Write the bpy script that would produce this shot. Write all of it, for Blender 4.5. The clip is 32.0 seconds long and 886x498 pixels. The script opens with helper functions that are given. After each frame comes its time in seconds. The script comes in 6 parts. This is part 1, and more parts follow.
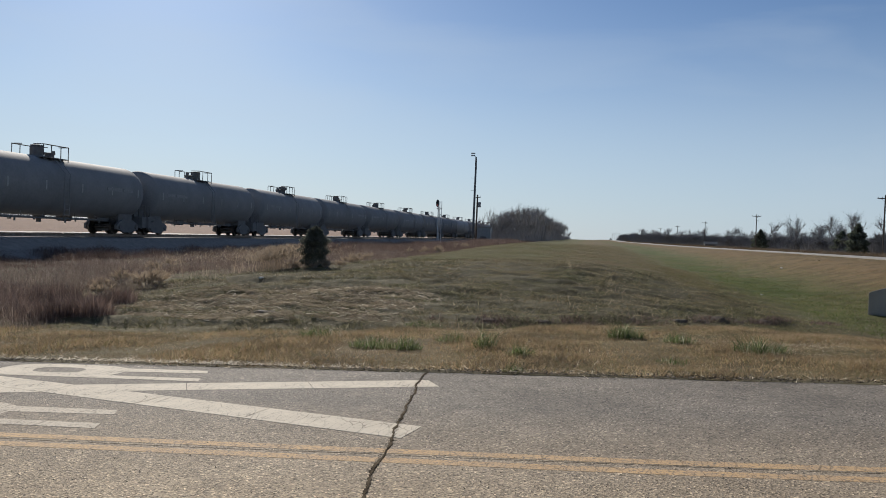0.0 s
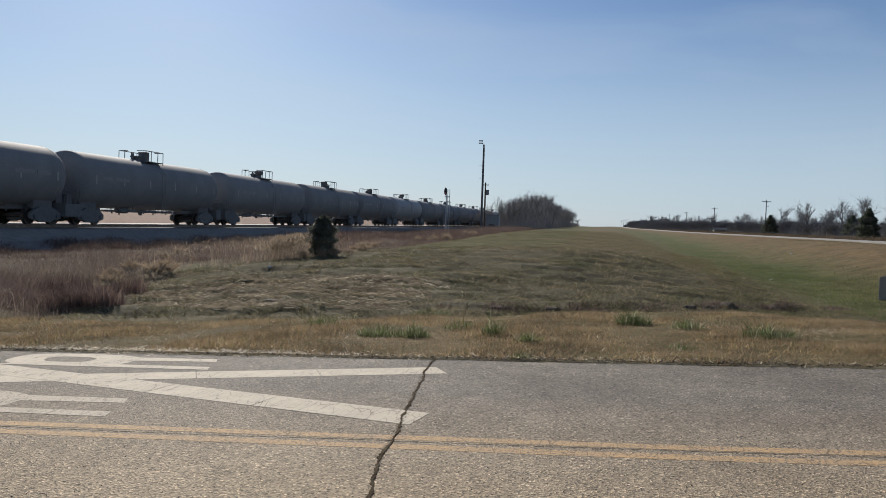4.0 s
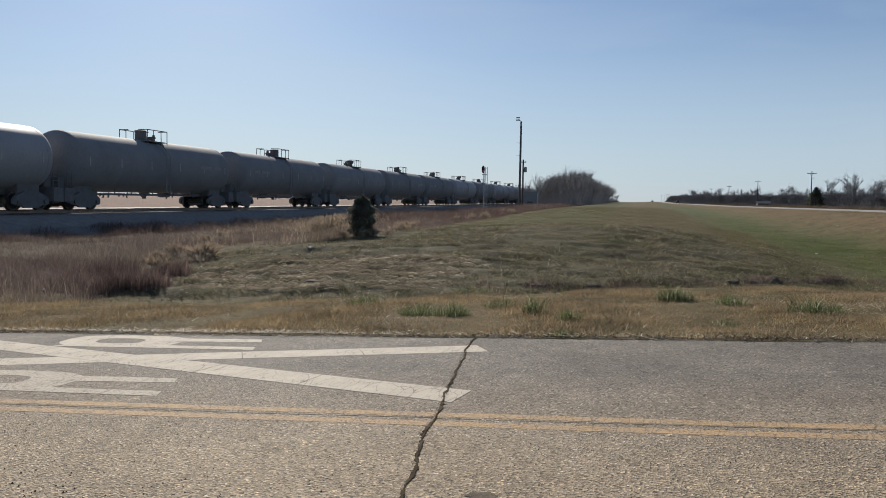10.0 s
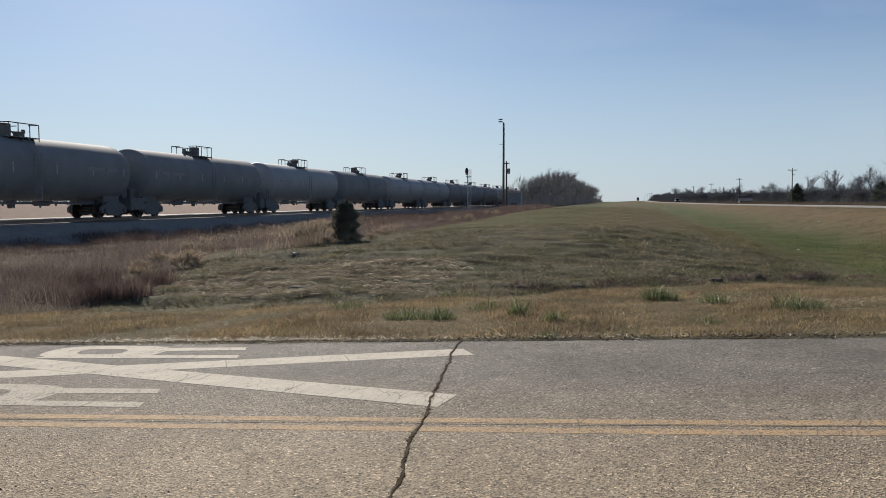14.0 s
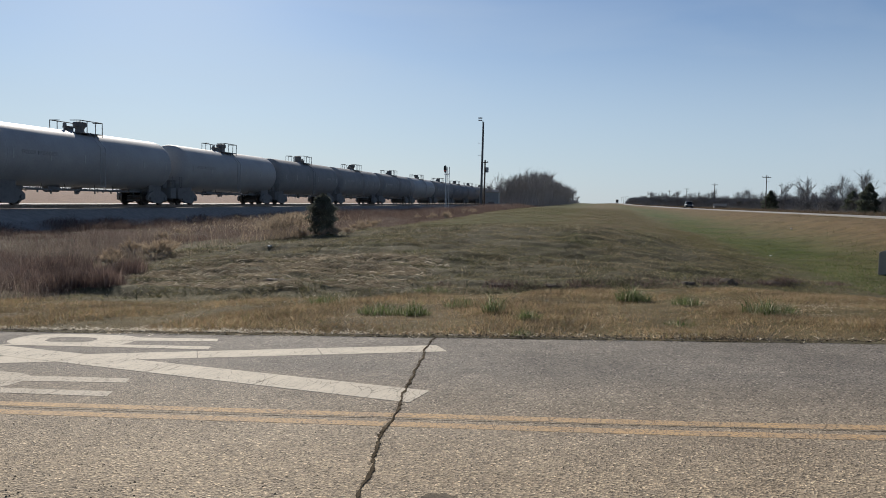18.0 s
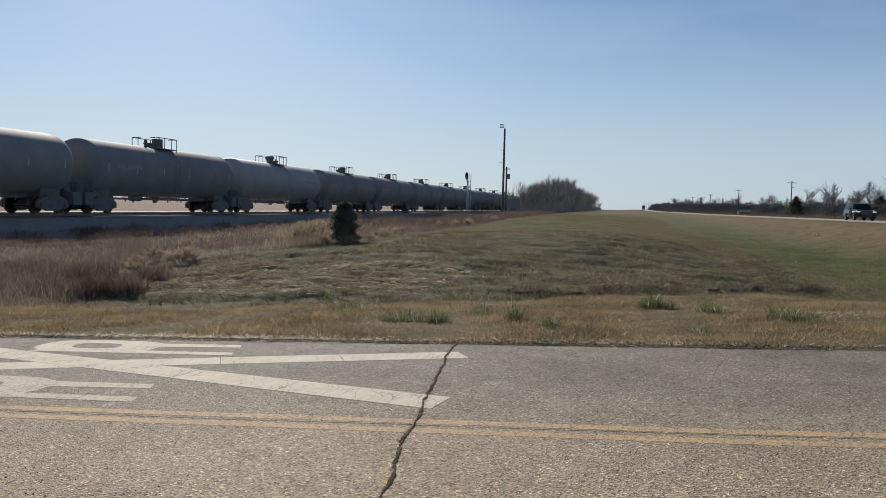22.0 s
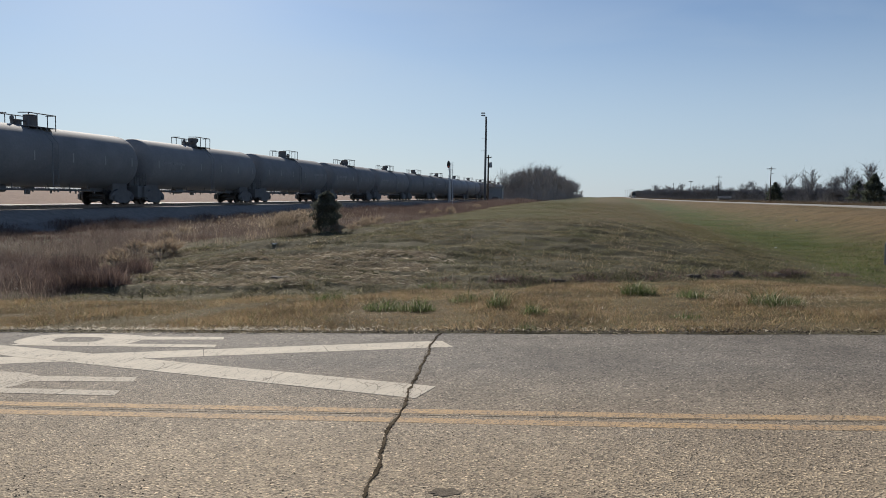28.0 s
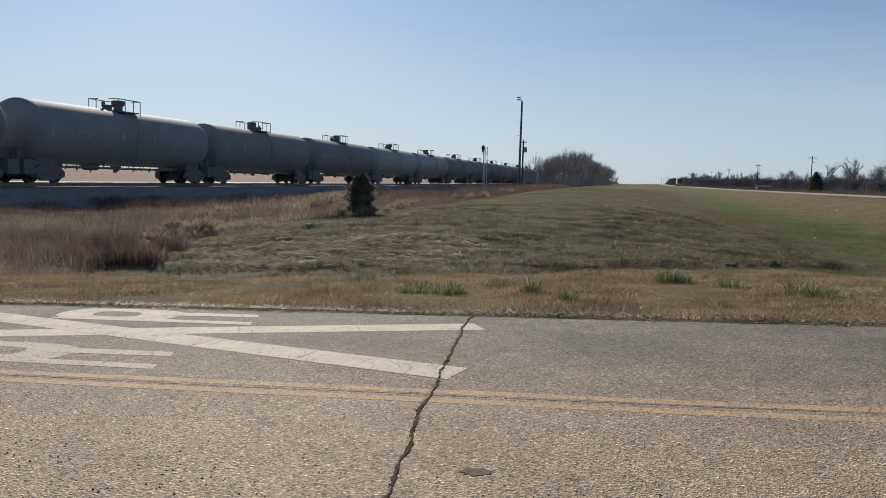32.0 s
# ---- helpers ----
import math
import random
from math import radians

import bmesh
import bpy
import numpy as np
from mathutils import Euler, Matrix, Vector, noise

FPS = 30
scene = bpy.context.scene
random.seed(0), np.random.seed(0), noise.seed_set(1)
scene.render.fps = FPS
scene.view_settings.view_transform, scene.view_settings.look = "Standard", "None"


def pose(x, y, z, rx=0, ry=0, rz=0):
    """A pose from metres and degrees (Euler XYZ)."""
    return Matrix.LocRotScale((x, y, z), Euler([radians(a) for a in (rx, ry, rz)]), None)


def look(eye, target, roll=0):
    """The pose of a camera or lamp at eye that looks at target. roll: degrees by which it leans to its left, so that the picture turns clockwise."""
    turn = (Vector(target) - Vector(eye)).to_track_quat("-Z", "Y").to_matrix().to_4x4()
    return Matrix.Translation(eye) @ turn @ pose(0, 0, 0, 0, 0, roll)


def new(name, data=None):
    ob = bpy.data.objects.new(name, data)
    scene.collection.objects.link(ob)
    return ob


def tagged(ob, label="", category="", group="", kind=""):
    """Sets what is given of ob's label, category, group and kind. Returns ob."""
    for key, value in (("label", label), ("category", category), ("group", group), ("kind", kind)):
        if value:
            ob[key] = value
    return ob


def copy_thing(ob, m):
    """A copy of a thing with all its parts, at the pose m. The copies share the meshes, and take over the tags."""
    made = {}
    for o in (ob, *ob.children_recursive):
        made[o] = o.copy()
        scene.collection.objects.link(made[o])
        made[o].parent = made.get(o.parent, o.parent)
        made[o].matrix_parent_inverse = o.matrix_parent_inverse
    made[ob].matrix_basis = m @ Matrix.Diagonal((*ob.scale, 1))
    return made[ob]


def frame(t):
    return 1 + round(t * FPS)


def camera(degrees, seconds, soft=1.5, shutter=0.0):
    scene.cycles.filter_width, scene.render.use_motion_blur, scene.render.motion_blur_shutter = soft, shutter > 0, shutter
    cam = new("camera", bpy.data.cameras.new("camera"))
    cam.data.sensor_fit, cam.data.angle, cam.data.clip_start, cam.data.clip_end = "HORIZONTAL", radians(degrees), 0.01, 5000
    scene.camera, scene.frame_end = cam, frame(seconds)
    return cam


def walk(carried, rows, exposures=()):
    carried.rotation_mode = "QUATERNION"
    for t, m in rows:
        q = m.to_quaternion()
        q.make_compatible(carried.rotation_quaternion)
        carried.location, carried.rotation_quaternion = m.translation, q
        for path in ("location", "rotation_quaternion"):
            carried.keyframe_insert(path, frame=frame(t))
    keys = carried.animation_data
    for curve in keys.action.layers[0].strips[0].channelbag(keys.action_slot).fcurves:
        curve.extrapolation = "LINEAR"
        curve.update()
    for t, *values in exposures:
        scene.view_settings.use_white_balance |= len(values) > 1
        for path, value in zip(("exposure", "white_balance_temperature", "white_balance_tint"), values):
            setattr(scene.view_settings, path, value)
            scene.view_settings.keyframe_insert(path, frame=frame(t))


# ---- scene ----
import colorsys

cam = camera(57.97, 32.0, soft=0.9)

# A hand-held camera that stands beside the road.
PATH = [
    (0.0, pose(-0.018, 0.011, 1.601, 88.927, -2.300, 10.457)),
    (0.5, pose(-0.008, 0.012, 1.609, 88.983, -2.732, 9.665)),
    (1.0, pose(-0.013, -0.002, 1.609, 89.017, -2.906, 9.140)),
    (1.5, pose(-0.015, 0.003, 1.611, 88.945, -2.733, 8.869)),
    (2.0, pose(-0.012, 0.008, 1.608, 88.838, -2.488, 8.779)),
    (2.5, pose(-0.004, 0.009, 1.606, 88.725, -2.249, 8.785)),
    (3.0, pose(0.004, 0.004, 1.613, 88.553, -2.086, 9.116)),
    (3.5, pose(0.000, 0.005, 1.607, 88.330, -1.968, 9.869)),
    (4.0, pose(0.000, 0.011, 1.593, 88.053, -1.844, 11.055)),
    (4.5, pose(-0.014, 0.007, 1.599, 87.783, -1.691, 12.485)),
    (6.5, pose(-0.035, -0.018, 1.604, 87.231, -1.047, 15.017)),
    (7.0, pose(-0.038, -0.023, 1.602, 87.081, -1.175, 14.527)),
    (7.5, pose(-0.028, -0.019, 1.604, 86.976, -1.300, 14.038)),
    (8.0, pose(-0.017, -0.021, 1.609, 86.908, -1.326, 13.704)),
    (8.5, pose(-0.014, -0.010, 1.600, 86.837, -1.247, 13.525)),
    (9.0, pose(-0.003, -0.018, 1.600, 86.719, -1.074, 13.514)),
    (9.5, pose(0.002, -0.018, 1.602, 86.547, -0.945, 13.629)),
    (10.0, pose(-0.002, -0.027, 1.600, 86.455, -0.822, 13.767)),
    (10.5, pose(0.000, -0.032, 1.598, 86.425, -0.672, 13.775)),
    (11.0, pose(0.007, -0.037, 1.604, 86.438, -0.449, 13.625)),
    (11.5, pose(0.008, -0.016, 1.598, 86.396, -0.184, 13.456)),
    (12.0, pose(0.007, 0.002, 1.599, 86.297, -0.029, 13.351)),
    (12.5, pose(0.000, 0.023, 1.596, 86.203, 0.022, 13.330)),
    (13.0, pose(-0.004, 0.022, 1.601, 86.252, 0.132, 13.256)),
    (13.5, pose(0.005, 0.010, 1.602, 86.421, 0.160, 13.003)),
    (14.0, pose(0.007, 0.006, 1.610, 86.649, 0.185, 12.638)),
    (14.5, pose(0.003, 0.016, 1.605, 86.938, 0.294, 12.220)),
    (16.5, pose(-0.001, 0.032, 1.593, 86.459, -0.586, 11.058)),
    (17.0, pose(0.000, 0.027, 1.592, 86.319, -1.085, 11.019)),
    (17.5, pose(0.006, 0.011, 1.593, 86.336, -1.336, 11.037)),
    (18.0, pose(0.007, 0.016, 1.597, 86.471, -1.451, 11.040)),
    (18.5, pose(0.016, 0.014, 1.596, 86.694, -1.220, 11.014)),
    (19.0, pose(0.016, 0.009, 1.601, 86.918, -0.954, 11.156)),
    (19.5, pose(0.004, 0.015, 1.606, 87.107, -0.721, 11.495)),
    (20.0, pose(-0.005, 0.009, 1.609, 87.186, -0.622, 12.006)),
    (20.5, pose(-0.012, 0.016, 1.600, 87.237, -0.640, 12.509)),
    (21.0, pose(-0.007, 0.017, 1.597, 87.194, -0.856, 12.821)),
    (21.5, pose(0.008, 0.013, 1.601, 87.096, -1.099, 12.810)),
    (22.0, pose(0.016, 0.004, 1.595, 86.928, -1.270, 12.585)),
    (22.5, pose(0.017, -0.013, 1.591, 86.683, -1.351, 12.256)),
    (23.0, pose(0.007, -0.016, 1.592, 86.412, -1.303, 11.991)),
    (23.5, pose(0.015, -0.022, 1.595, 86.298, -1.119, 11.963)),
    (24.0, pose(0.019, -0.018, 1.596, 86.321, -0.713, 12.365)),
    (24.5, pose(0.014, -0.005, 1.601, 86.470, -0.253, 13.255)),
    (26.5, pose(0.006, 0.001, 1.603, 86.839, -0.034, 14.332)),
    (27.0, pose(0.003, 0.002, 1.599, 86.587, -0.497, 13.070)),
    (27.5, pose(0.012, 0.011, 1.593, 86.337, -0.761, 11.920)),
    (28.0, pose(0.008, 0.010, 1.598, 86.156, -0.742, 11.309)),
    (28.5, pose(0.008, 0.010, 1.594, 86.083, -0.335, 11.398)),
    (29.0, pose(0.010, 0.005, 1.592, 86.038, -0.008, 11.923)),
    (29.5, pose(0.007, -0.009, 1.594, 86.042, 0.013, 12.618)),
    (30.0, pose(0.006, -0.013, 1.600, 85.947, -0.323, 13.185)),
    (30.5, pose(0.003, -0.014, 1.598, 85.823, -0.742, 13.397)),
    (31.0, pose(0.004, -0.012, 1.595, 85.619, -1.144, 13.426)),
    (31.5, pose(0.001, -0.001, 1.586, 85.301, -1.507, 13.456)),
    (32.0, pose(-0.002, -0.004, 1.581, 84.971, -1.667, 13.726)),
]
EXPOSURE = 0.10
walk(cam, PATH)
scene.view_settings.exposure = EXPOSURE

# ---- sky and sun ----
SUN_AZ, SUN_EL = radians(31), radians(28)   # left of the way ahead (+y), above the horizon
world = bpy.data.worlds.new("world")
scene.world = world
world.use_nodes = True
wn = world.node_tree.nodes
sky = wn.new("ShaderNodeTexSky")
sky.sky_type = "NISHITA"
sky.sun_disc = False
sky.sun_elevation, sky.sun_rotation = SUN_EL, -SUN_AZ
sky.altitude, sky.air_density, sky.dust_density, sky.ozone_density = 400, 1.0, 0.55, 2.0
wn["Background"].inputs["Strength"].default_value = 0.058
# thin winter haze: the same all round, paler towards the horizon
wl = world.node_tree.links
geo = wn.new("ShaderNodeTexCoord")
sep = wn.new("ShaderNodeSeparateXYZ")
wl.new(geo.outputs["Generated"], sep.inputs[0])
low = wn.new("ShaderNodeMapRange")
low.interpolation_type = "SMOOTHERSTEP"
for k, v in (("From Min", -0.02), ("From Max", 0.34), ("To Min", 0.68), ("To Max", 0.0)):
    low.inputs[k].default_value = v
wl.new(sep.outputs["Z"], low.inputs["Value"])
cool = wn.new("ShaderNodeMix")
cool.data_type, cool.blend_type = "RGBA", "MULTIPLY"
cool.inputs[0].default_value = 1.0
cool.inputs[7].default_value = (0.79, 0.955, 1.18, 1)
wl.new(sky.outputs["Color"], cool.inputs[6])
haze = wn.new("ShaderNodeMix")
haze.data_type = "RGBA"
haze.inputs[7].default_value = (8.5, 10.2, 12.0, 1)
wl.new(low.outputs[0], haze.inputs[0])
wl.new(cool.outputs[2], haze.inputs[6])
# faint wisps of high cirrus
stretch = wn.new("ShaderNodeMapping")
stretch.inputs["Scale"].default_value, stretch.inputs["Rotation"].default_value = (2.2, 5.0, 11.0), (0.0, 0.12, 0.5)
wl.new(geo.outputs["Generated"], stretch.inputs["Vector"])
wisp = wn.new("ShaderNodeTexNoise")
wisp.inputs["Scale"].default_value, wisp.inputs["Detail"].default_value, wisp.inputs["Distortion"].default_value = 1.0, 5.0, 0.6
wl.new(stretch.outputs[0], wisp.inputs["Vector"])
thin = wn.new("ShaderNodeMapRange")
for k, v in (("From Min", 0.46), ("From Max", 0.78), ("To Min", 0.0), ("To Max", 0.26)):
    thin.inputs[k].default_value = v
wl.new(wisp.outputs["Fac"], thin.inputs["Value"])
cirrus = wn.new("ShaderNodeMix")
cirrus.data_type = "RGBA"
cirrus.inputs[7].default_value = (8.6, 10.0, 11.4, 1)
wl.new(thin.outputs[0], cirrus.inputs[0])
wl.new(haze.outputs[2], cirrus.inputs[6])
wl.new(cirrus.outputs[2], wn["Background"].inputs["Color"])

sun = new("sun", bpy.data.lights.new("sun", "SUN"))
sun.data.energy, sun.data.angle, sun.data.color = 5.0, radians(0.55), (1.0, 0.93, 0.83)
SUN_DIR = Vector((-math.sin(SUN_AZ) * math.cos(SUN_EL), math.cos(SUN_AZ) * math.cos(SUN_EL), math.sin(SUN_EL)))
sun.matrix_basis = look(SUN_DIR * 50, (0, 0, 0))


# ---- materials ----
def nodes_of(name):
    m = bpy.data.materials.new(name)
    m.use_nodes = True
    nt = m.node_tree
    return m, nt, nt.nodes["Principled BSDF"]


def link(nt, a, b):
    nt.links.new(a, b)


def noise_node(nt, scale, detail=4.0, rough=0.6, vec=None):
    n = nt.nodes.new("ShaderNodeTexNoise")
    n.inputs["Scale"].default_value, n.inputs["Detail"].default_value, n.inputs["Roughness"].default_value = scale, detail, rough
    if vec is None:
        tc = nt.nodes.new("ShaderNodeTexCoord")
        vec = tc.outputs["Object"]
    link(nt, vec, n.inputs["Vector"])
    return n.outputs["Fac"]


def ramp(nt, fac, stops):
    r = nt.nodes.new("ShaderNodeValToRGB")
    e = r.color_ramp.elements
    while len(e) < len(stops):
        e.new(0.5)
    for k, (p, c) in zip(e, stops):
        k.position, k.color = p, (*c, 1)
    link(nt, fac, r.inputs["Fac"])
    return r.outputs["Color"]


def mix(nt, fac, a, b, kind="MIX"):
    m = nt.nodes.new("ShaderNodeMix")
    m.data_type, m.blend_type = "RGBA", kind
    for s, v in ((m.inputs[0], fac), (m.inputs[6], a), (m.inputs[7], b)):
        if isinstance(v, (int, float)):
            s.default_value = v
        elif isinstance(v, tuple):
            s.default_value = (*v, 1)
        else:
            link(nt, v, s)
    return m.outputs[2]


def bump(nt, bsdf, height, strength=0.3, distance=0.02):
    b = nt.nodes.new("ShaderNodeBump")
    b.inputs["Strength"].default_value, b.inputs["Distance"].default_value = strength, distance
    link(nt, height, b.inputs["Height"])
    link(nt, b.outputs["Normal"], bsdf.inputs["Normal"])


def island(nt):
    return nt.nodes.new("ShaderNodeNewGeometry").outputs["Random Per Island"]


def weathered(name, c1, c2, rough=0.6, metal=0.0, scale=3.0, grain=40.0, bumpiness=0.15, spread=(0.35, 0.7)):
    """Two-scale variation between two colours, with a fine relief."""
    m, nt, b = nodes_of(name)
    big, fine = noise_node(nt, scale, 5), noise_node(nt, grain, 3)
    col = ramp(nt, big, [(spread[0], c1), (spread[1], c2)])
    col = mix(nt, 0.25, col, ramp(nt, fine, [(0.3, tuple(x * 0.6 for x in c1)), (0.7, c2)]))
    link(nt, col, b.inputs["Base Color"])
    b.inputs["Roughness"].default_value, b.inputs["Metallic"].default_value = rough, metal
    bump(nt, b, fine, bumpiness, 0.01)
    return m


def foliage(name, stops, rough=0.75, trans=0.5, big=0.35, cool=(0.6, 0.6, 0.6), warm=(1.25, 1.25, 1.25)):
    """Blades and leaves: colour by island, patches by place, light through the blade."""
    m, nt, b = nodes_of(name)
    col = ramp(nt, island(nt), stops)
    tc = nt.nodes.new("ShaderNodeTexCoord")
    patch = noise_node(nt, big, 4, 0.6, tc.outputs["Object"])
    col = mix(nt, 1.0, col, ramp(nt, patch, [(0.33, cool), (0.67, warm)]), "MULTIPLY")
    link(nt, col, b.inputs["Base Color"])
    b.inputs["Roughness"].default_value = rough
    b.inputs["Specular IOR Level"].default_value = 0.25
    t = nt.nodes.new("ShaderNodeBsdfTranslucent")
    link(nt, col, t.inputs["Color"])
    s = nt.nodes.new("ShaderNodeMixShader")
    s.inputs[0].default_value = trans
    link(nt, b.outputs[0], s.inputs[1])
    link(nt, t.outputs[0], s.inputs[2])
    link(nt, s.outputs[0], nt.nodes["Material Output"].inputs["Surface"])
    return m


def asphalt(name, dark, light):
    """Chip-sealed asphalt: pale stones in dark binder, worn wheel tracks as soft patches."""
    m, nt, b = nodes_of(name)
    tc = nt.nodes.new("ShaderNodeTexCoord")
    v = nt.nodes.new("ShaderNodeTexVoronoi")
    v.inputs["Scale"].default_value = 74
    link(nt, tc.outputs["Object"], v.inputs["Vector"])
    v2 = nt.nodes.new("ShaderNodeTexVoronoi")
    v2.inputs["Scale"].default_value = 26
    link(nt, tc.outputs["Object"], v2.inputs["Vector"])
    big = noise_node(nt, 0.7, 5, 0.6)
    base = ramp(nt, big, [(0.3, dark), (0.7, light)])
    # the road blends to a greyer, darker tone towards its far side
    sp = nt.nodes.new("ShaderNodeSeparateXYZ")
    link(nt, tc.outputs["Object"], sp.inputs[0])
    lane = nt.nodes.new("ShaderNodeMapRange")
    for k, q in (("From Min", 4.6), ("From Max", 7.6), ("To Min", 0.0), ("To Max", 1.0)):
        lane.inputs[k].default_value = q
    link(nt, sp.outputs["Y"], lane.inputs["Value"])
    far_tone = ramp(nt, big, [(0.3, (0.125, 0.108, 0.089)), (0.7, (0.21, 0.183, 0.150))])
    base = mix(nt, lane.outputs[0], base, far_tone)
    # the brightest stop paints sun sparkle on a few stones
    grains = ramp(nt, v.outputs["Color"], [(0.12, (0.36, 0.35, 0.34)), (0.36, (0.90, 0.90, 0.90)), (0.66, (1.13, 1.13, 1.13)), (0.84, (1.62, 1.60, 1.55)), (0.92, (2.5, 2.45, 2.40))])
    # scuffs and old oil between the marks
    mottle = ramp(nt, noise_node(nt, 5.5, 5, 0.7), [(0.30, (0.78, 0.78, 0.78)), (0.50, (1.0, 1.0, 1.0)), (0.72, (1.14, 1.14, 1.13))])
    base = mix(nt, 0.8, base, mix(nt, 1.0, base, mottle, "MULTIPLY"))
    col = mix(nt, 1.0, base, grains, "MULTIPLY")
    pits = ramp(nt, v2.outputs["Distance"], [(0.0, (0.10, 0.10, 0.10)), (0.20, (1, 1, 1))])
    sel = ramp(nt, noise_node(nt, 9, 2), [(0.56, (0, 0, 0)), (0.66, (1, 1, 1))])
    col = mix(nt, sel, col, mix(nt, 1.0, col, pits, "MULTIPLY"))
    link(nt, col, b.inputs["Base Color"])
    b.inputs["Roughness"].default_value = 0.85
    b.inputs["Specular IOR Level"].default_value = 0.3
    bump(nt, b, v.outputs["Distance"], 0.62, 0.014)
    return m


def road_paint(name, c, worn, gone=(0.62, 0.72)):
    m, nt, b = nodes_of(name)
    tc = nt.nodes.new("ShaderNodeTexCoord")
    n1, n2 = noise_node(nt, 2.2, 6, 0.7), noise_node(nt, 45, 4, 0.7)
    col = ramp(nt, n1, [(0.35, c), (0.7, worn)])
    v = nt.nodes.new("ShaderNodeTexVoronoi")
    v.feature = "DISTANCE_TO_EDGE"
    v.inputs["Scale"].default_value = 5.5
    mp = nt.nodes.new("ShaderNodeMapping")
    mp.inputs["Scale"].default_value = (2.4, 0.55, 1.0)
    mp.inputs["Rotation"].default_value = (0, 0, 0.7)
    link(nt, tc.outputs["Object"], mp.inputs["Vector"])
    link(nt, mp.outputs["Vector"], v.inputs["Vector"])
    crack = ramp(nt, v.outputs["Distance"], [(0.0, (0.10, 0.09, 0.08)), (0.04, (1, 1, 1))])
    col = mix(nt, ramp(nt, n1, [(0.4, (0.12, 0.12, 0.12)), (0.6, (0.75, 0.75, 0.75))]), col, mix(nt, 1.0, col, crack, "MULTIPLY"))
    hole = ramp(nt, n2, [(gone[0], (0, 0, 0)), (gone[1], (1, 1, 1))])
    col = mix(nt, hole, col, (0.13, 0.12, 0.105))
    link(nt, col, b.inputs["Base Color"])
    b.inputs["Roughness"].default_value = 0.85
    b.inputs["Specular IOR Level"].default_value = 0.2
    bump(nt, b, n2, 0.3, 0.008)
    return m


def ground_mix(name):
    """Soil and thatch under the grass; the covers come from the 'cover' attribute (x dry, y green, z dark soil and
    thatch, with painted shade).
    """
    m, nt, b = nodes_of(name)
    at = nt.nodes.new("ShaderNodeAttribute")
    at.attribute_name = "cover"
    sep = nt.nodes.new("ShaderNodeSeparateXYZ")
    link(nt, at.outputs["Vector"], sep.inputs[0])
    n1, n2, n3 = noise_node(nt, 0.25, 6), noise_node(nt, 2.5, 6, 0.7), noise_node(nt, 22, 4, 0.7)
    dry = ramp(nt, n2, [(0.3, (0.118, 0.088, 0.045)), (0.7, (0.182, 0.136, 0.072))])
    olive = ramp(nt, n2, [(0.3, (0.085, 0.080, 0.036)), (0.7, (0.138, 0.122, 0.060))])
    dry = mix(nt, ramp(nt, noise_node(nt, 0.09, 5, 0.65), [(0.42, (0, 0, 0)), (0.62, (0.85, 0.85, 0.85))]), dry, olive)
    green = ramp(nt, n2, [(0.3, (0.060, 0.080, 0.024)), (0.7, (0.108, 0.126, 0.042))])
    dark = ramp(nt, n2, [(0.3, (0.075, 0.068, 0.04)), (0.7, (0.15, 0.13, 0.08))])
    field = ramp(nt, n1, [(0.3, (0.20, 0.125, 0.095)), (0.7, (0.27, 0.18, 0.135))])

    def rough_edge(sock):
        s = nt.nodes.new("ShaderNodeMath")
        s.operation = "MULTIPLY_ADD"
        link(nt, n2, s.inputs[0])
        s.inputs[1].default_value = 0.5
        s.inputs[2].default_value = -0.25
        a = nt.nodes.new("ShaderNodeMath")
        a.operation, a.use_clamp = "ADD", True
        link(nt, sock, a.inputs[0])
        link(nt, s.outputs[0], a.inputs[1])
        return a.outputs[0]
    bank = nt.nodes.new("ShaderNodeAttribute")
    bank.attribute_name = "bank"
    rust = ramp(nt, n2, [(0.3, (0.134, 0.091, 0.048)), (0.7, (0.200, 0.138, 0.074))])
    dry = mix(nt, rough_edge(bank.outputs["Fac"]), dry, rust)
    col = mix(nt, rough_edge(sep.outputs["X"]), field, dry)
    col = mix(nt, rough_edge(sep.outputs["Y"]), col, green)
    patchy = ramp(nt, noise_node(nt, 0.75, 6, 0.72), [(0.34, (0.66, 0.68, 0.66)), (0.5, (1.0, 1.0, 1.0)), (0.66, (1.22, 1.18, 1.12))])
    col = mix(nt, 1.0, col, patchy, "MULTIPLY")
    col = mix(nt, rough_edge(sep.outputs["Z"]), col, dark)
    col = mix(nt, 1.0, col, ramp(nt, n3, [(0.25, (0.6, 0.6, 0.6)), (0.75, (1.2, 1.2, 1.2))]), "MULTIPLY")
    link(nt, col, b.inputs["Base Color"])
    b.inputs["Roughness"].default_value = 0.95
    b.inputs["Specular IOR Level"].default_value = 0.1
    bump(nt, b, n2, 0.8, 0.12)
    return m


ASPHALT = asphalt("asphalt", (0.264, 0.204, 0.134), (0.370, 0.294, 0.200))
SEAM = weathered("road_seam", (0.045, 0.036, 0.026), (0.17, 0.136, 0.096), 1.0, 0, 8, 60, 0.6)
SEAM.node_tree.nodes["Principled BSDF"].inputs["Specular IOR Level"].default_value = 0.0
WHITE_PAINT = road_paint("white_road_paint", (0.60, 0.53, 0.42), (0.47, 0.415, 0.33), (0.58, 0.72))
YELLOW_PAINT = road_paint("yellow_road_paint", (0.54, 0.355, 0.175), (0.43, 0.305, 0.185), (0.47, 0.66))
WORN_PAINT = road_paint("worn_white_road_paint", (0.55, 0.48, 0.38), (0.45, 0.39, 0.305), (0.50, 0.68))
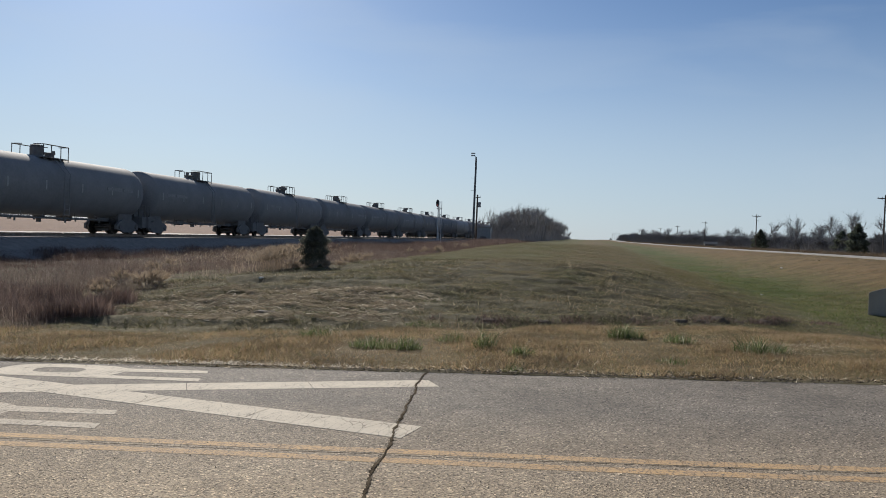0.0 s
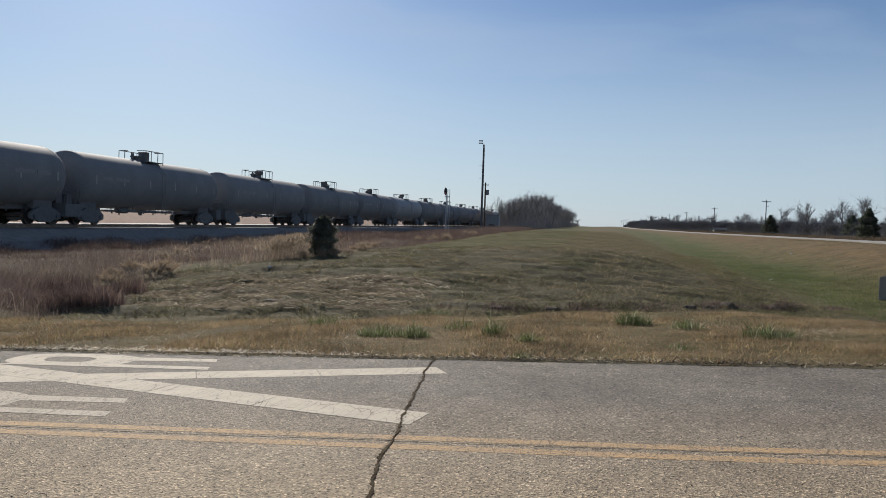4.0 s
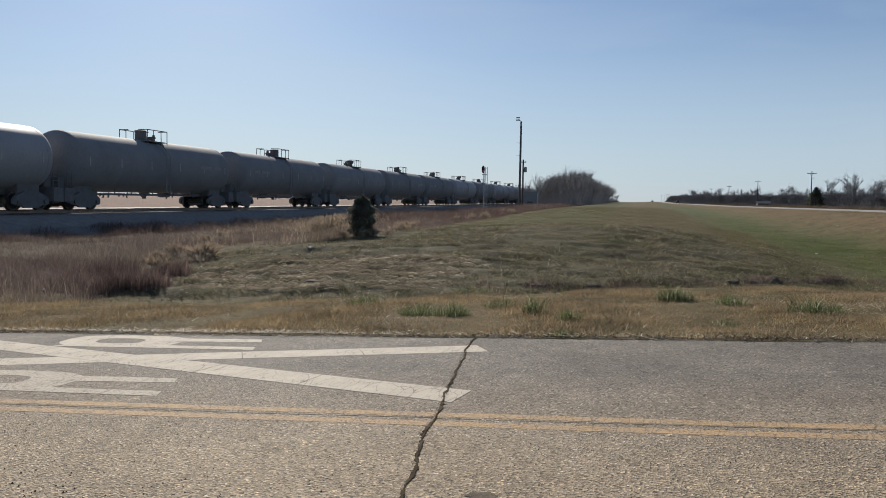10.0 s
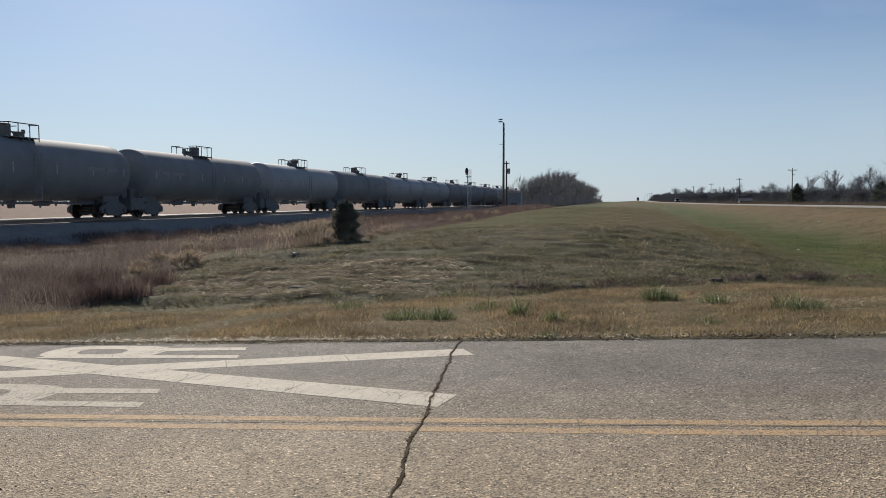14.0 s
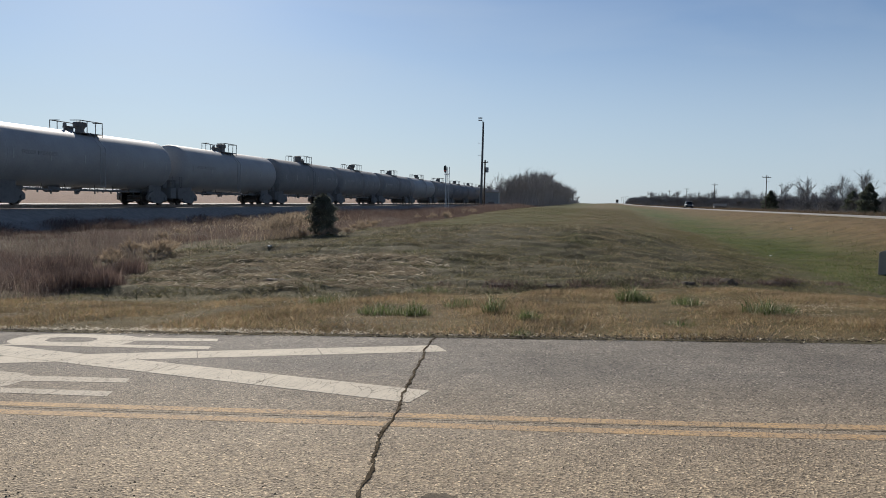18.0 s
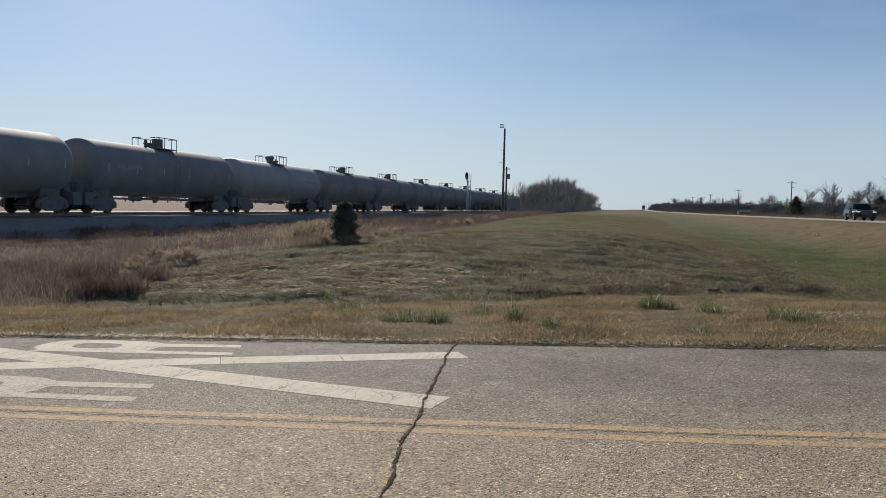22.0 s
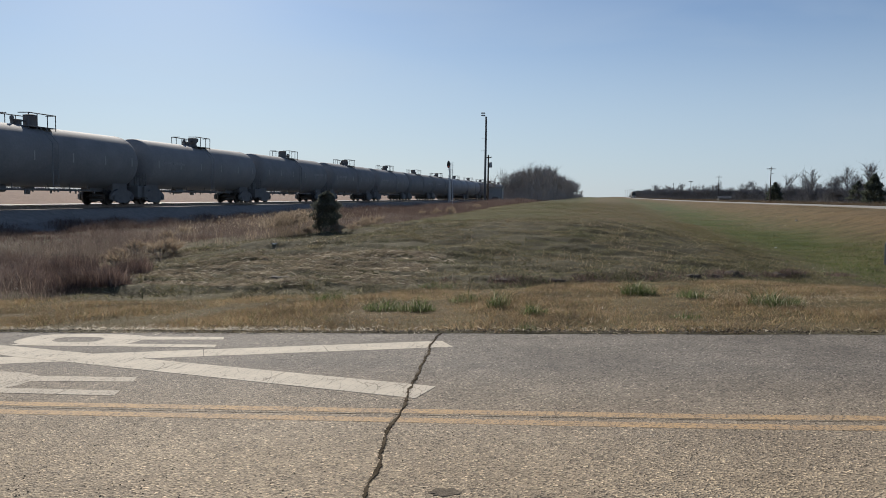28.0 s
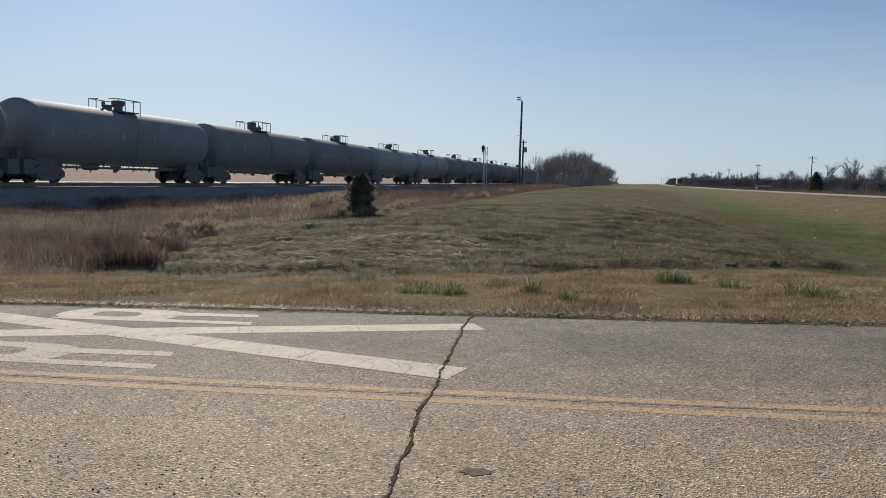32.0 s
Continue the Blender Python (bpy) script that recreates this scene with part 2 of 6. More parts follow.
PALE_ROAD = weathered("pale_concrete_road", (0.235, 0.222, 0.20), (0.30, 0.285, 0.26), 0.8, 0, 0.3, 12, 0.1)
GROUND = ground_mix("ground_cover")
BALLAST = weathered("ballast", (0.205, 0.19, 0.175), (0.31, 0.285, 0.26), 0.95, 0, 3, 14, 0.9)
PALE_GRAVEL = weathered("pale_gravel", (0.40, 0.36, 0.32), (0.56, 0.52, 0.47), 0.9, 0, 0.8, 14, 0.4)
CONCRETE = weathered("concrete", (0.30, 0.29, 0.27), (0.44, 0.42, 0.38), 0.85, 0, 1.5, 30, 0.3)
RAIL_STEEL = weathered("rail_steel", (0.16, 0.11, 0.08), (0.28, 0.24, 0.21), 0.45, 0.7, 4, 40, 0.1)
# tank paints and grimy steel are lifted: the lens's veiling glare put into colour
TANK_BLACK_VEIL = weathered("veil_lifted_black_tank_paint", (0.225, 0.227, 0.232), (0.285, 0.286, 0.288), 0.76, 0.0, 0.8, 9, 0.03)
TANK_GREY = weathered("grey_tank_paint", (0.29, 0.294, 0.302), (0.365, 0.367, 0.37), 0.62, 0.0, 0.7, 9, 0.03)
TANK_DARKGREY = weathered("dark_grey_tank_paint", (0.245, 0.247, 0.252), (0.305, 0.306, 0.308), 0.74, 0.0, 0.8, 9, 0.03)
for m_ in (TANK_BLACK_VEIL, TANK_DARKGREY):
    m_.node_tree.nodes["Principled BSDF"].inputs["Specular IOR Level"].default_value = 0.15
STEEL_DARK = weathered("dark_grimy_steel", (0.135, 0.134, 0.134), (0.19, 0.186, 0.181), 0.9, 0.0, 3, 30, 0.3)
TREAD = weathered("worn_wheel_steel", (0.05, 0.045, 0.04), (0.16, 0.14, 0.12), 0.5, 0.8, 6, 40, 0.1)
PALE_DECAL = weathered("dusty_white_decal", (0.34, 0.34, 0.33), (0.50, 0.50, 0.48), 0.6, 0, 5, 40, 0.05)
STENCIL = weathered("faint_stencil", (0.20, 0.205, 0.21), (0.36, 0.36, 0.36), 0.6, 0, 14, 40, 0.05)
GALV = weathered("galvanised_steel", (0.20, 0.21, 0.22), (0.33, 0.34, 0.35), 0.5, 0.6, 4, 30, 0.1)
WOOD_POLE = weathered("weathered_pole_wood", (0.07, 0.055, 0.045), (0.16, 0.13, 0.105), 0.9, 0, 3, 30, 0.4)
BARK = weathered("grey_bark", (0.055, 0.047, 0.04), (0.13, 0.112, 0.098), 0.95, 0, 5, 30, 0.5)


# ---- mesh helpers ----
def finish(bm, smooth=False):
    me = bpy.data.meshes.new("mesh")
    bm.to_mesh(me)
    bm.free()
    if smooth:
        for p in me.polygons:
            p.use_smooth = True
    return me


def part(name, bm, material, parent=None, label="", smooth=False, at=None):
    me = bm if isinstance(bm, bpy.types.Mesh) else finish(bm, smooth)
    if not me.materials:
        me.materials.append(material)
    ob = new(name, me)
    ob.parent = parent
    if at is not None:
        ob.matrix_basis = at
    if label:
        ob["label"] = label
    return ob


def thing(name, label, category, group="", at=None):
    ob = new(name)
    ob.empty_display_size = 0.2
    if at is not None:
        ob.matrix_basis = at
    return tagged(ob, label, category, group)


def box(bm, x0, x1, y0, y1, z0, z1, bevel=0.0):
    vs = bmesh.ops.create_cube(bm, size=1.0, matrix=Matrix.Translation(((x0 + x1) / 2, (y0 + y1) / 2, (z0 + z1) / 2)) @ Matrix.Diagonal((x1 - x0, y1 - y0, z1 - z0, 1)))["verts"]
    if bevel:
        es = list({e for v in vs for e in v.link_edges})
        bmesh.ops.bevel(bm, geom=es, offset=bevel, segments=2, affect="EDGES", profile=0.6)
    return bm


def rod(bm, a, b, r0, r1=None, seg=8, caps=True):
    a, b = Vector(a), Vector(b)
    r1 = r0 if r1 is None else r1
    d = b - a
    m = Matrix.Translation((a + b) / 2) @ d.to_track_quat("Z", "Y").to_matrix().to_4x4()
    bmesh.ops.create_cone(bm, cap_ends=caps, segments=seg, radius1=r0, radius2=max(r1, 1e-4), depth=d.length, matrix=m)
    return bm


def lathe(bm, profile, seg=32, m=Matrix()):
    """Turn (radius, height) pairs about z, then place by m."""
    rings = []
    for r, h in profile:
        if r < 1e-5:
            rings.append([bm.verts.new(m @ Vector((0, 0, h)))])
        else:
            rings.append([bm.verts.new(m @ Vector((r * math.cos(2 * math.pi * k / seg), r * math.sin(2 * math.pi * k / seg), h))) for k in range(seg)])
    for a, b in zip(rings, rings[1:]):
        for k in range(seg):
            j = (k + 1) % seg
            vs = [a[k % len(a)], a[j % len(a)], b[j % len(b)], b[k % len(b)]]
            vs = [v for i, v in enumerate(vs) if v not in vs[:i]]
            if len(vs) > 2:
                bm.faces.new(vs)
    return bm


def poly_slab(bm, pts, z0, z1, up=None):
    """A flat polygon with thickness; up(x, y) lifts its corners."""
    lift = up or (lambda x, y: 0.0)
    top = [bm.verts.new((x, y, lift(x, y) + z1)) for x, y in pts]
    bot = [bm.verts.new((x, y, lift(x, y) + z0)) for x, y in pts]
    bm.faces.new(top)
    bm.faces.new(bot[::-1])
    n = len(pts)
    for i in range(n):
        j = (i + 1) % n
        bm.faces.new((top[i], bot[i], bot[j], top[j]))
    bmesh.ops.recalc_face_normals(bm, faces=bm.faces[:])
    return bm


def raw_mesh(verts, faces):
    """A mesh from numpy arrays; faces (n, 3)."""
    me = bpy.data.meshes.new("mesh")
    n = len(faces)
    k = faces.shape[1]
    me.vertices.add(len(verts))
    me.vertices.foreach_set("co", verts.astype(np.float32).ravel())
    me.loops.add(n * k)
    me.loops.foreach_set("vertex_index", faces.astype(np.int32).ravel())
    me.polygons.add(n)
    me.polygons.foreach_set("loop_start", np.arange(0, n * k, k, dtype=np.int32))
    me.polygons.foreach_set("loop_total", np.full(n, k, dtype=np.int32))
    me.update(calc_edges=True)
    me.validate()
    me.shade_flat()
    return me


# ---- lie of the land ----
TRACK_X, RAIL_Z = -30.4, 0.75
HWY_X0, HWY_X1 = 22.2, 28.4


def step(a, b, v):
    u = np.clip((v - a) / (b - a), 0, 1)
    return u * u * (3 - 2 * u)


def road_mid(x):
    return 5.795 + 0.028 * x + 0.012 * np.clip(x, 0, 4) ** 2


def road_far(x):
    return 9.48 + 0.024 * x


def road_z(x):
    x = np.asarray(x, float)
    return np.where(x < -14, -0.56 + 1.3 * step(-16, -27, x), np.where(x > 4, 0.16 + 0.04 * (np.minimum(x, 25) - 4), 0.04 * x))


SLANT = -0.0065            # the highway runs a little askew to the track


def hwy_z(y):
    y = np.asarray(y, float)
    return 0.88 + 0.2 * step(20, 80, y) + 0.62 * step(80, 420, y) + 0.75 * step(420, 950, y) - 0.55 * step(50, 330, y) * step(820, 480, y) - 0.02 * np.maximum(y - 1000, 0)


def plateau_z(y):
    y = np.asarray(y, float)
    return 0.40 + 0.30 * step(34, 150, y) + 0.88 * step(120, 460, y) - 0.012 * np.maximum(y - 520, 0)


def land_z(x, y):
    """The natural ground: verge, ditch, mound, swale, embankments, fields."""
    x, y = np.broadcast_arrays(np.asarray(x, float), np.asarray(y, float))
    edge = road_far(x)
    verge = road_z(x) - 0.02 - 0.022 * np.clip(y - edge, 0, 12)
    foot = np.clip(16.6 + 0.55 * (x + 2), 13.6, 19.5)          # where the verge meets the mound
    low = -0.42 + 0.0 * x
    # plateau with its mound; it runs out to lower ground towards the railway
    side = step(-19.5, -3.0, x + 6.5 * step(40, 120, y))
    mound = (0.16 * np.exp(-((x - 0.5) / 6) ** 2) + 0.05) * np.exp(-(np.minimum(y - 33, 0) / 7) ** 2 - (np.maximum(y - 33, 0) / 3.5) ** 2) * step(6, 1, x)
    top = low + (plateau_z(y) + mound - low) * side
    rise = step(0, 1, (y - foot) / 17.0)
    mid = verge * (1 - rise) + top * rise
    ditch = -0.16 * np.exp(-((y - foot - 0.3) / 0.9) ** 2) * (0.3 + 0.7 * step(-6, -1, x)) * step(-14, -8, x)
    mid = mid + ditch
    # swale beside the highway
    sw = np.interp(y, [0, 20, 27, 42, 70, 140, 300, 460, 520, 900], [-0.3, -0.62, -0.70, -0.56, -0.30, 0.55, 1.15, 1.45, 1.5, 1.9])
    hz = hwy_z(y)
    xx = x - SLANT * y
    toe = step(18.2, 10.2, xx)
    into = step(-1.0, 9.0, xx) * step(13, 22, y)
    right = hz - 0.08 + (sw - hz + 0.08) * toe
    z = mid * (1 - into) + right * into
    z = np.where((y < 22) & (x > 8), np.maximum(z * 1.0, verge * (1 - step(13, 22, y)) + right * step(13, 22, y)), z)
    # beyond the highway
    z = np.where(xx > HWY_X1 + 0.5, hz - 0.35 * step(HWY_X1 + 0.5, HWY_X1 + 7, xx), z)
    # railway bank
    bank = RAIL_Z - 0.78
    b = step(-25.4, -27.4, x)
    west = 0.25 + 0.15 * step(-60, -140, x) + 0.9 * step(-200, -900, x)
    b2 = step(-36.0, -34.2, x)
    zz = z * (1 - b) + bank * b
    zz = np.where(x < -30.4, west * (1 - b2) + bank * b2, zz)
    zz = np.where(y < edge, np.where(x > -26, road_z(x) - np.where(y > road_mid(x) - 2.0, 0.25, 0.03), zz), zz)
    return zz


def cover_of(x, y):
    edge = road_far(x)
    foot = np.clip(16.6 + 0.55 * (x + 2), 13.6, 19.5)
    dry = np.ones_like(x) * (x > -33)
    xx = x - SLANT * y
    g1 = 1.15 * np.exp(-((xx - 8.7) / np.where(xx > 8.7, 2.8 + 1.0 * step(24, 36, y), 2.7)) ** 2) * step(19, 25, y) * (0.72 + 0.28 * step(28, 38, y)) * (1 - 0.6 * step(110, 260, y)) * (0.45 + 0.65 * clumpy(x, 0.6 * y, 0.55, 91))
    g2 = 0.55 * step(36, 46, y) * step(-13, -9, x) * step(0, -5, x)
    g3 = 0.3 * np.exp(-((y - foot) / 1.0) ** 2) * (x > -12)
    # the mound's near face: thatch, darkened further for its backlit shade
    dark = step(0, 2.0, y - foot) * step(39, 31, y) * step(-15, -11, x) * step(8.0, 4.5, x)
    # ground beside the ballast: the dark of the train's shade put into colour
    dark = np.maximum(dark, step(-14, -18, x) * step(-32, -29, x) * (y > 10) * step(120, 60, y))
    dark = np.maximum(dark, 1.0 * np.exp(-((y - edge - 0.08) / 0.34) ** 2) * (x > -26))
    return dry, np.clip(g1 + g2 + g3, 0, 1), np.clip(dark, 0, 1)


GRID = {}


def clumpy(x, y, s, seed):
    """A soft pattern of clumps, 0 to 1, from a few waves in odd directions."""
    r = np.random.default_rng(seed)
    v = np.zeros_like(x)
    for _ in range(9):
        a, k, p = r.uniform(0, 2 * np.pi), s * r.uniform(0.5, 2.2), r.uniform(0, 6.3)
        v += np.sin((x * np.cos(a) + y * np.sin(a)) * k + p)
    return 1 / (1 + np.exp(-v * 0.9))


def ground_z(x, y):
    """The height of the ground as built, lumps and all."""
    xs, ys, Z = GRID["x"], GRID["y"], GRID["z"]
    x, y = np.broadcast_arrays(np.asarray(x, float), np.asarray(y, float))
    i = np.clip(np.searchsorted(xs, x) - 1, 0, len(xs) - 2)
    j = np.clip(np.searchsorted(ys, y) - 1, 0, len(ys) - 2)
    u, v = (x - xs[i]) / (xs[i + 1] - xs[i]), (y - ys[j]) / (ys[j + 1] - ys[j])
    return (Z[j, i] * (1 - u) + Z[j, i + 1] * u) * (1 - v) + (Z[j + 1, i] * (1 - u) + Z[j + 1, i + 1] * u) * v


def build_ground():
    def spread(lo, hi, fine0, fine1, s, grow):
        out = list(np.arange(fine0, fine1, s))
        d, v = s, fine1
        while v < hi:
            out.append(v)
            d = d * grow
            v += d
        out.append(hi)
        d, v, pre = s, fine0, []
        while v > lo:
            d = d * grow
            v -= d
            pre.append(max(v, lo))
        return np.array(sorted(set(pre + out)))
    xs = spread(-3000, 3000, -34, 30, 0.32, 1.08)
    ys = spread(-400, 4200, 8.0, 44, 0.2, 1.045)
    X, Y = np.meshgrid(xs, ys)
    Z = land_z(X, Y)
    near = (Y > road_far(X) + 0.5) & (Y < 100) & (X > -27) & (X < 21.5 + SLANT * Y)
    lump = np.array([noise.fractal(Vector((a * 0.55, b * 0.8, 3.1)), 0.9, 2.0, 4) if k else 0.0 for a, b, k in zip(X.ravel(), Y.ravel(), near.ravel())]).reshape(X.shape)
    rolls = np.array([noise.fractal(Vector((a * 0.5 + 5, b * 1.7, 8.7)), 0.8, 2.1, 3) if k else 0.0 for a, b, k in zip(X.ravel(), Y.ravel(), near.ravel())]).reshape(X.shape)
    on_mound = step(0, 2, Y - np.clip(16.6 + 0.55 * (X + 2), 13.6, 19.5)) * step(46, 36, Y) * step(-15, -11, X) * step(8, 4, X)
    Z = Z + 0.092 * on_mound * rolls
    Z = Z + (0.05 + 0.035 * step(0, 2, Y - np.clip(16.6 + 0.55 * (X + 2), 13.6, 19.5))) * lump
    GRID["x"], GRID["y"], GRID["z"] = xs, ys, Z
    nx, ny = len(xs), len(ys)
    idx = np.arange(nx * ny).reshape(ny, nx)
    f = np.stack([idx[:-1, :-1], idx[:-1, 1:], idx[1:, 1:], idx[1:, :-1]], -1).reshape(-1, 4)
    me = raw_mesh(np.stack([X, Y, Z], -1).reshape(-1, 3), f)
    a = me.attributes.new("cover", "FLOAT_VECTOR", "POINT")
    a.data.foreach_set("vector", np.stack(cover_of(X, Y), -1).astype(np.float32).ravel())
    xx = X - SLANT * Y
    rusty = 0.95 * step(10.0, 15.5, xx) * (xx < HWY_X0) * step(17, 24, Y) * (0.5 + 0.5 * clumpy(X, Y, 0.12, 37))
    me.attributes.new("bank", "FLOAT", "POINT").data.foreach_set("value", rusty.astype(np.float32).ravel())
    for p in me.polygons:
        p.use_smooth = True
    return tagged(part("ground", me, GROUND), "winter grassland with dry brown and green patches", "ground", kind="structure")


build_ground()


def strip(fl, fr, ts, z_top, thick, n_cross=6):
    """A slab between two edges; fl and fr give (x, y) for each t, z_top(x, y) its surface."""
    vs, fs = [], []
    n = n_cross + 1
    for t in ts:
        (x0, y0), (x1, y1) = fl(t), fr(t)
        for k in range(n):
            u = k / n_cross
            x, y = x0 + (x1 - x0) * u, y0 + (y1 - y0) * u
            vs.append((x, y, float(z_top(x, y))))
        vs.append((x1, y1, float(z_top(x1, y1)) - thick))
        vs.append((x0, y0, float(z_top(x0, y0)) - thick))
    w = n + 2
    for i in range(len(ts) - 1):
        for k in range(w):
            j = (k + 1) % w
            fs.append((i * w + k, i * w + j, (i + 1) * w + j, (i + 1) * w + k))
    return raw_mesh(np.array(vs), np.array(fs))


def local_road():
    ts = [*np.arange(-80, -16, 4.0), *np.arange(-16, 10, 0.5), *np.arange(10, 60, 4.0)]
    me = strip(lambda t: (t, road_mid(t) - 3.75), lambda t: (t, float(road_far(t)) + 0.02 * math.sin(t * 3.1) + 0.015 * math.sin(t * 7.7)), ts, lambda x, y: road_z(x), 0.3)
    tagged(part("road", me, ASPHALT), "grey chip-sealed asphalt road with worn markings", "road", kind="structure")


local_road()


def highway():
    ts = [-400, -200, -30, 0, *np.arange(20, 120, 10.0), *np.arange(120, 1100, 20.0), 1200]
    me = strip(lambda t: (HWY_X0 + SLANT * t, t), lambda t: (HWY_X1 + SLANT * t, t), ts, lambda x, y: hwy_z(y) + 0.02, 0.3, 4)
    tagged(part("highway", me, PALE_ROAD), "pale concrete two-lane highway on a low bank", "highway", kind="structure")


highway()


# ---- road markings ----
def on_road(dz):
    return lambda x, y: float(road_z(x)) + dz


def marking(name, polys, mat, label, dz=0.004, category="road marking"):
    bm = bmesh.new()
    for pts in polys:
        poly_slab(bm, pts, -0.02, dz, on_road(0.0))
    bmesh.ops.remove_doubles(bm, verts=bm.verts[:], dist=0.001)
    return tagged(part(name, bm, mat), label, category, group="railway crossing markings")


def long_line(off, w, x0, x1):
    """One painted line, in the lengths between the road's cross cracks."""
    line = thing("centre_line", "faded yellow centre line on asphalt", "road marking", "yellow centre lines")
    cuts = [x0, -28.0, -18.0, -11.2, -6.4, -1.47, 3.9, 9.0, x1]
    for a, b in zip(cuts, cuts[1:]):
        xs = np.linspace(a + 0.006, b - 0.006, max(2, int((b - a) / 0.6)))
        me = strip(lambda t: (t, road_mid(t) + off - w / 2), lambda t: (t, road_mid(t) + off + w / 2), xs, lambda x, y: road_z(x) + 0.0015, 0.02, 1)
        part("stripe", me, YELLOW_PAINT, line)


long_line(0.125, 0.125, -40, 14)
long_line(-0.125, 0.125, -40, 14)

XC, YC, HALF = -5.58, 7.70, 3.95


def crossing_x():
    """The X of a crossing, laid in thermoplastic panels that butt with open joints."""
    mark = thing("crossing_x_mark", "worn white crossing X of cracked panels on asphalt", "road marking", "railway crossing markings", at=pose(XC, YC, float(road_z(XC))))
    base = float(road_z(XC))
    for s, right, k, w, dz in ((1, HALF - 0.04, 0.268, 0.185, 0.0015), (-1, 4.17, 0.292, 0.215, 0.003)):
        c, slope = (-0.10 if s > 0 else 0.04), k * s
        cuts = [-HALF, -2.62, -1.30, 0.0, 1.31, 2.60, right]
        for n, (u0, u1) in enumerate(zip(cuts, cuts[1:])):
            u0, u1 = u0 + (0.004 if n else 0), u1 - (0.004 if n < 5 else 0)
            pts = [(XC + u0 - c, YC + slope * u0 - w), (XC + u1 - c, YC + slope * u1 - w), (XC + u1 + c, YC + slope * u1 + w), (XC + u0 + c, YC + slope * u0 + w)]
            bm = poly_slab(bmesh.new(), pts, -0.02, dz, on_road(0.0))
            bmesh.ops.translate(bm, verts=bm.verts[:], vec=(-XC, -YC, -base))
            part("panel", bm, WHITE_PAINT, mark)


crossing_x()


def letter_r(dx, dy, paint):
    """A letter R; its foot points to +x, its stem lies at the lower y."""
    x0, y0 = -6.33 + dx, 8.80 + dy
    mark = thing("crossing_letter_mark", "worn white letter R painted on asphalt", "road marking", "railway crossing markings", at=pose(x0, y0, float(road_z(x0))))

    def stroke(name, polys, dz):
        bm = bmesh.new()
        for pts in polys:
            poly_slab(bm, [(x + dx, y + dy) for x, y in pts], -0.02, dz, on_road(0.0))
        bmesh.ops.remove_doubles(bm, verts=bm.verts[:], dist=0.001)
        bmesh.ops.translate(bm, verts=bm.verts[:], vec=(-x0, -y0, -float(road_z(x0))))
        part(name, bm, paint, mark)
    ring = []
    for k in range(25):
        a = 2 * math.pi * k / 24
        c, v = math.cos(a), math.sin(a)
        c8, v7 = math.copysign(abs(c) ** 0.75, c), math.copysign(abs(v) ** 0.65, v)
        ring.append(((-6.33 + 0.84 * c8 - 0.05 * v, 8.80 + 0.41 * v7), (-6.36 + 0.33 * c8 - 0.04 * v, 8.80 + 0.185 * v7)))
    stroke("bowl", [[a[0], a[1], b[1], b[0]] for a, b in zip(ring, ring[1:])], 0.0015)
    stroke("stem", [[(-7.02, 8.36), (-4.30, 8.36), (-4.36, 8.54), (-6.85, 8.54)]], 0.0028)
    stroke("leg", [[(-5.85, 8.80), (-4.45, 8.88), (-4.53, 9.06), (-5.85, 9.04)]], 0.0022)


letter_r(0, 0, WHITE_PAINT)
letter_r(0.22, -2.24, WORN_PAINT)
marking("crossing_bar_mark", [[(3.68, 6.35), (4.28, 6.35), (3.81, 9.58), (3.21, 9.57)]], WHITE_PAINT, "white transverse bar painted on asphalt", 0.0015)


# ---- railway ----
def railway():
    bm = bmesh.new()
    prof = [(-5.0, -1.0), (-3.4, -0.62), (-2.2, -0.20), (1.9, -0.20), (2.2, -0.24), (3.3, -0.70), (4.4, -1.00), (5.0, -1.14), (5.6, -1.6)]
    ys = [-40, *np.arange(0, 200, 4.0), 260, 400, 700, 1200]
    rows = []
    for y in ys:
        rows.append([bm.verts.new((TRACK_X + px, y, RAIL_Z + pz + random.uniform(-0.02, 0.02))) for px, pz in prof])
    for a, b in zip(rows, rows[1:]):
        for k in range(len(prof) - 1):
            bm.faces.new((a[k], a[k + 1], b[k + 1], b[k]))
    tagged(part("ballast_bed", bm, BALLAST), "dark stone ballast bed of the railway", "track bed", kind="structure")
    for sx in (-0.75, 0.75):
        bm = bmesh.new()
        prof2 = [(-0.075, -0.17), (0.075, -0.17), (0.075, -0.155), (0.012, -0.13), (0.012, -0.045), (0.037, -0.03), (0.037, 0.0), (-0.037, 0.0), (-0.037, -0.03), (-0.012, -0.045), (-0.012, -0.13), (-0.075, -0.155)]
        r0 = [bm.verts.new((TRACK_X + sx + a, -40, RAIL_Z + b)) for a, b in prof2]
        r1 = [bm.verts.new((TRACK_X + sx + a, 1200, RAIL_Z + b)) for a, b in prof2]
        for k in range(len(prof2)):
            j = (k + 1) % len(prof2)
            bm.faces.new((r0[k], r0[j], r1[j], r1[k]))
        tagged(part("rail", bm, RAIL_STEEL), "worn steel rail on dark ballast", "rail", group="rails", kind="structure")


railway()


def service_track():
    """Pale gravel beyond the rails, seen under the train."""
    ys = [-40, *np.arange(0, 200, 8.0), 260, 400, 700, 1200]
    me = strip(lambda t: (-51.6 + 0.3 * math.sin(t * 0.05), t), lambda t: (-48.6 + 0.3 * math.sin(t * 0.07), t), ys, lambda x, y: float(land_z(x, y)) + 0.06, 0.25, 3)
    tagged(part("service_track", me, PALE_GRAVEL), "pale gravel service track beyond the railway", "gravel track", kind="structure")


service_track()


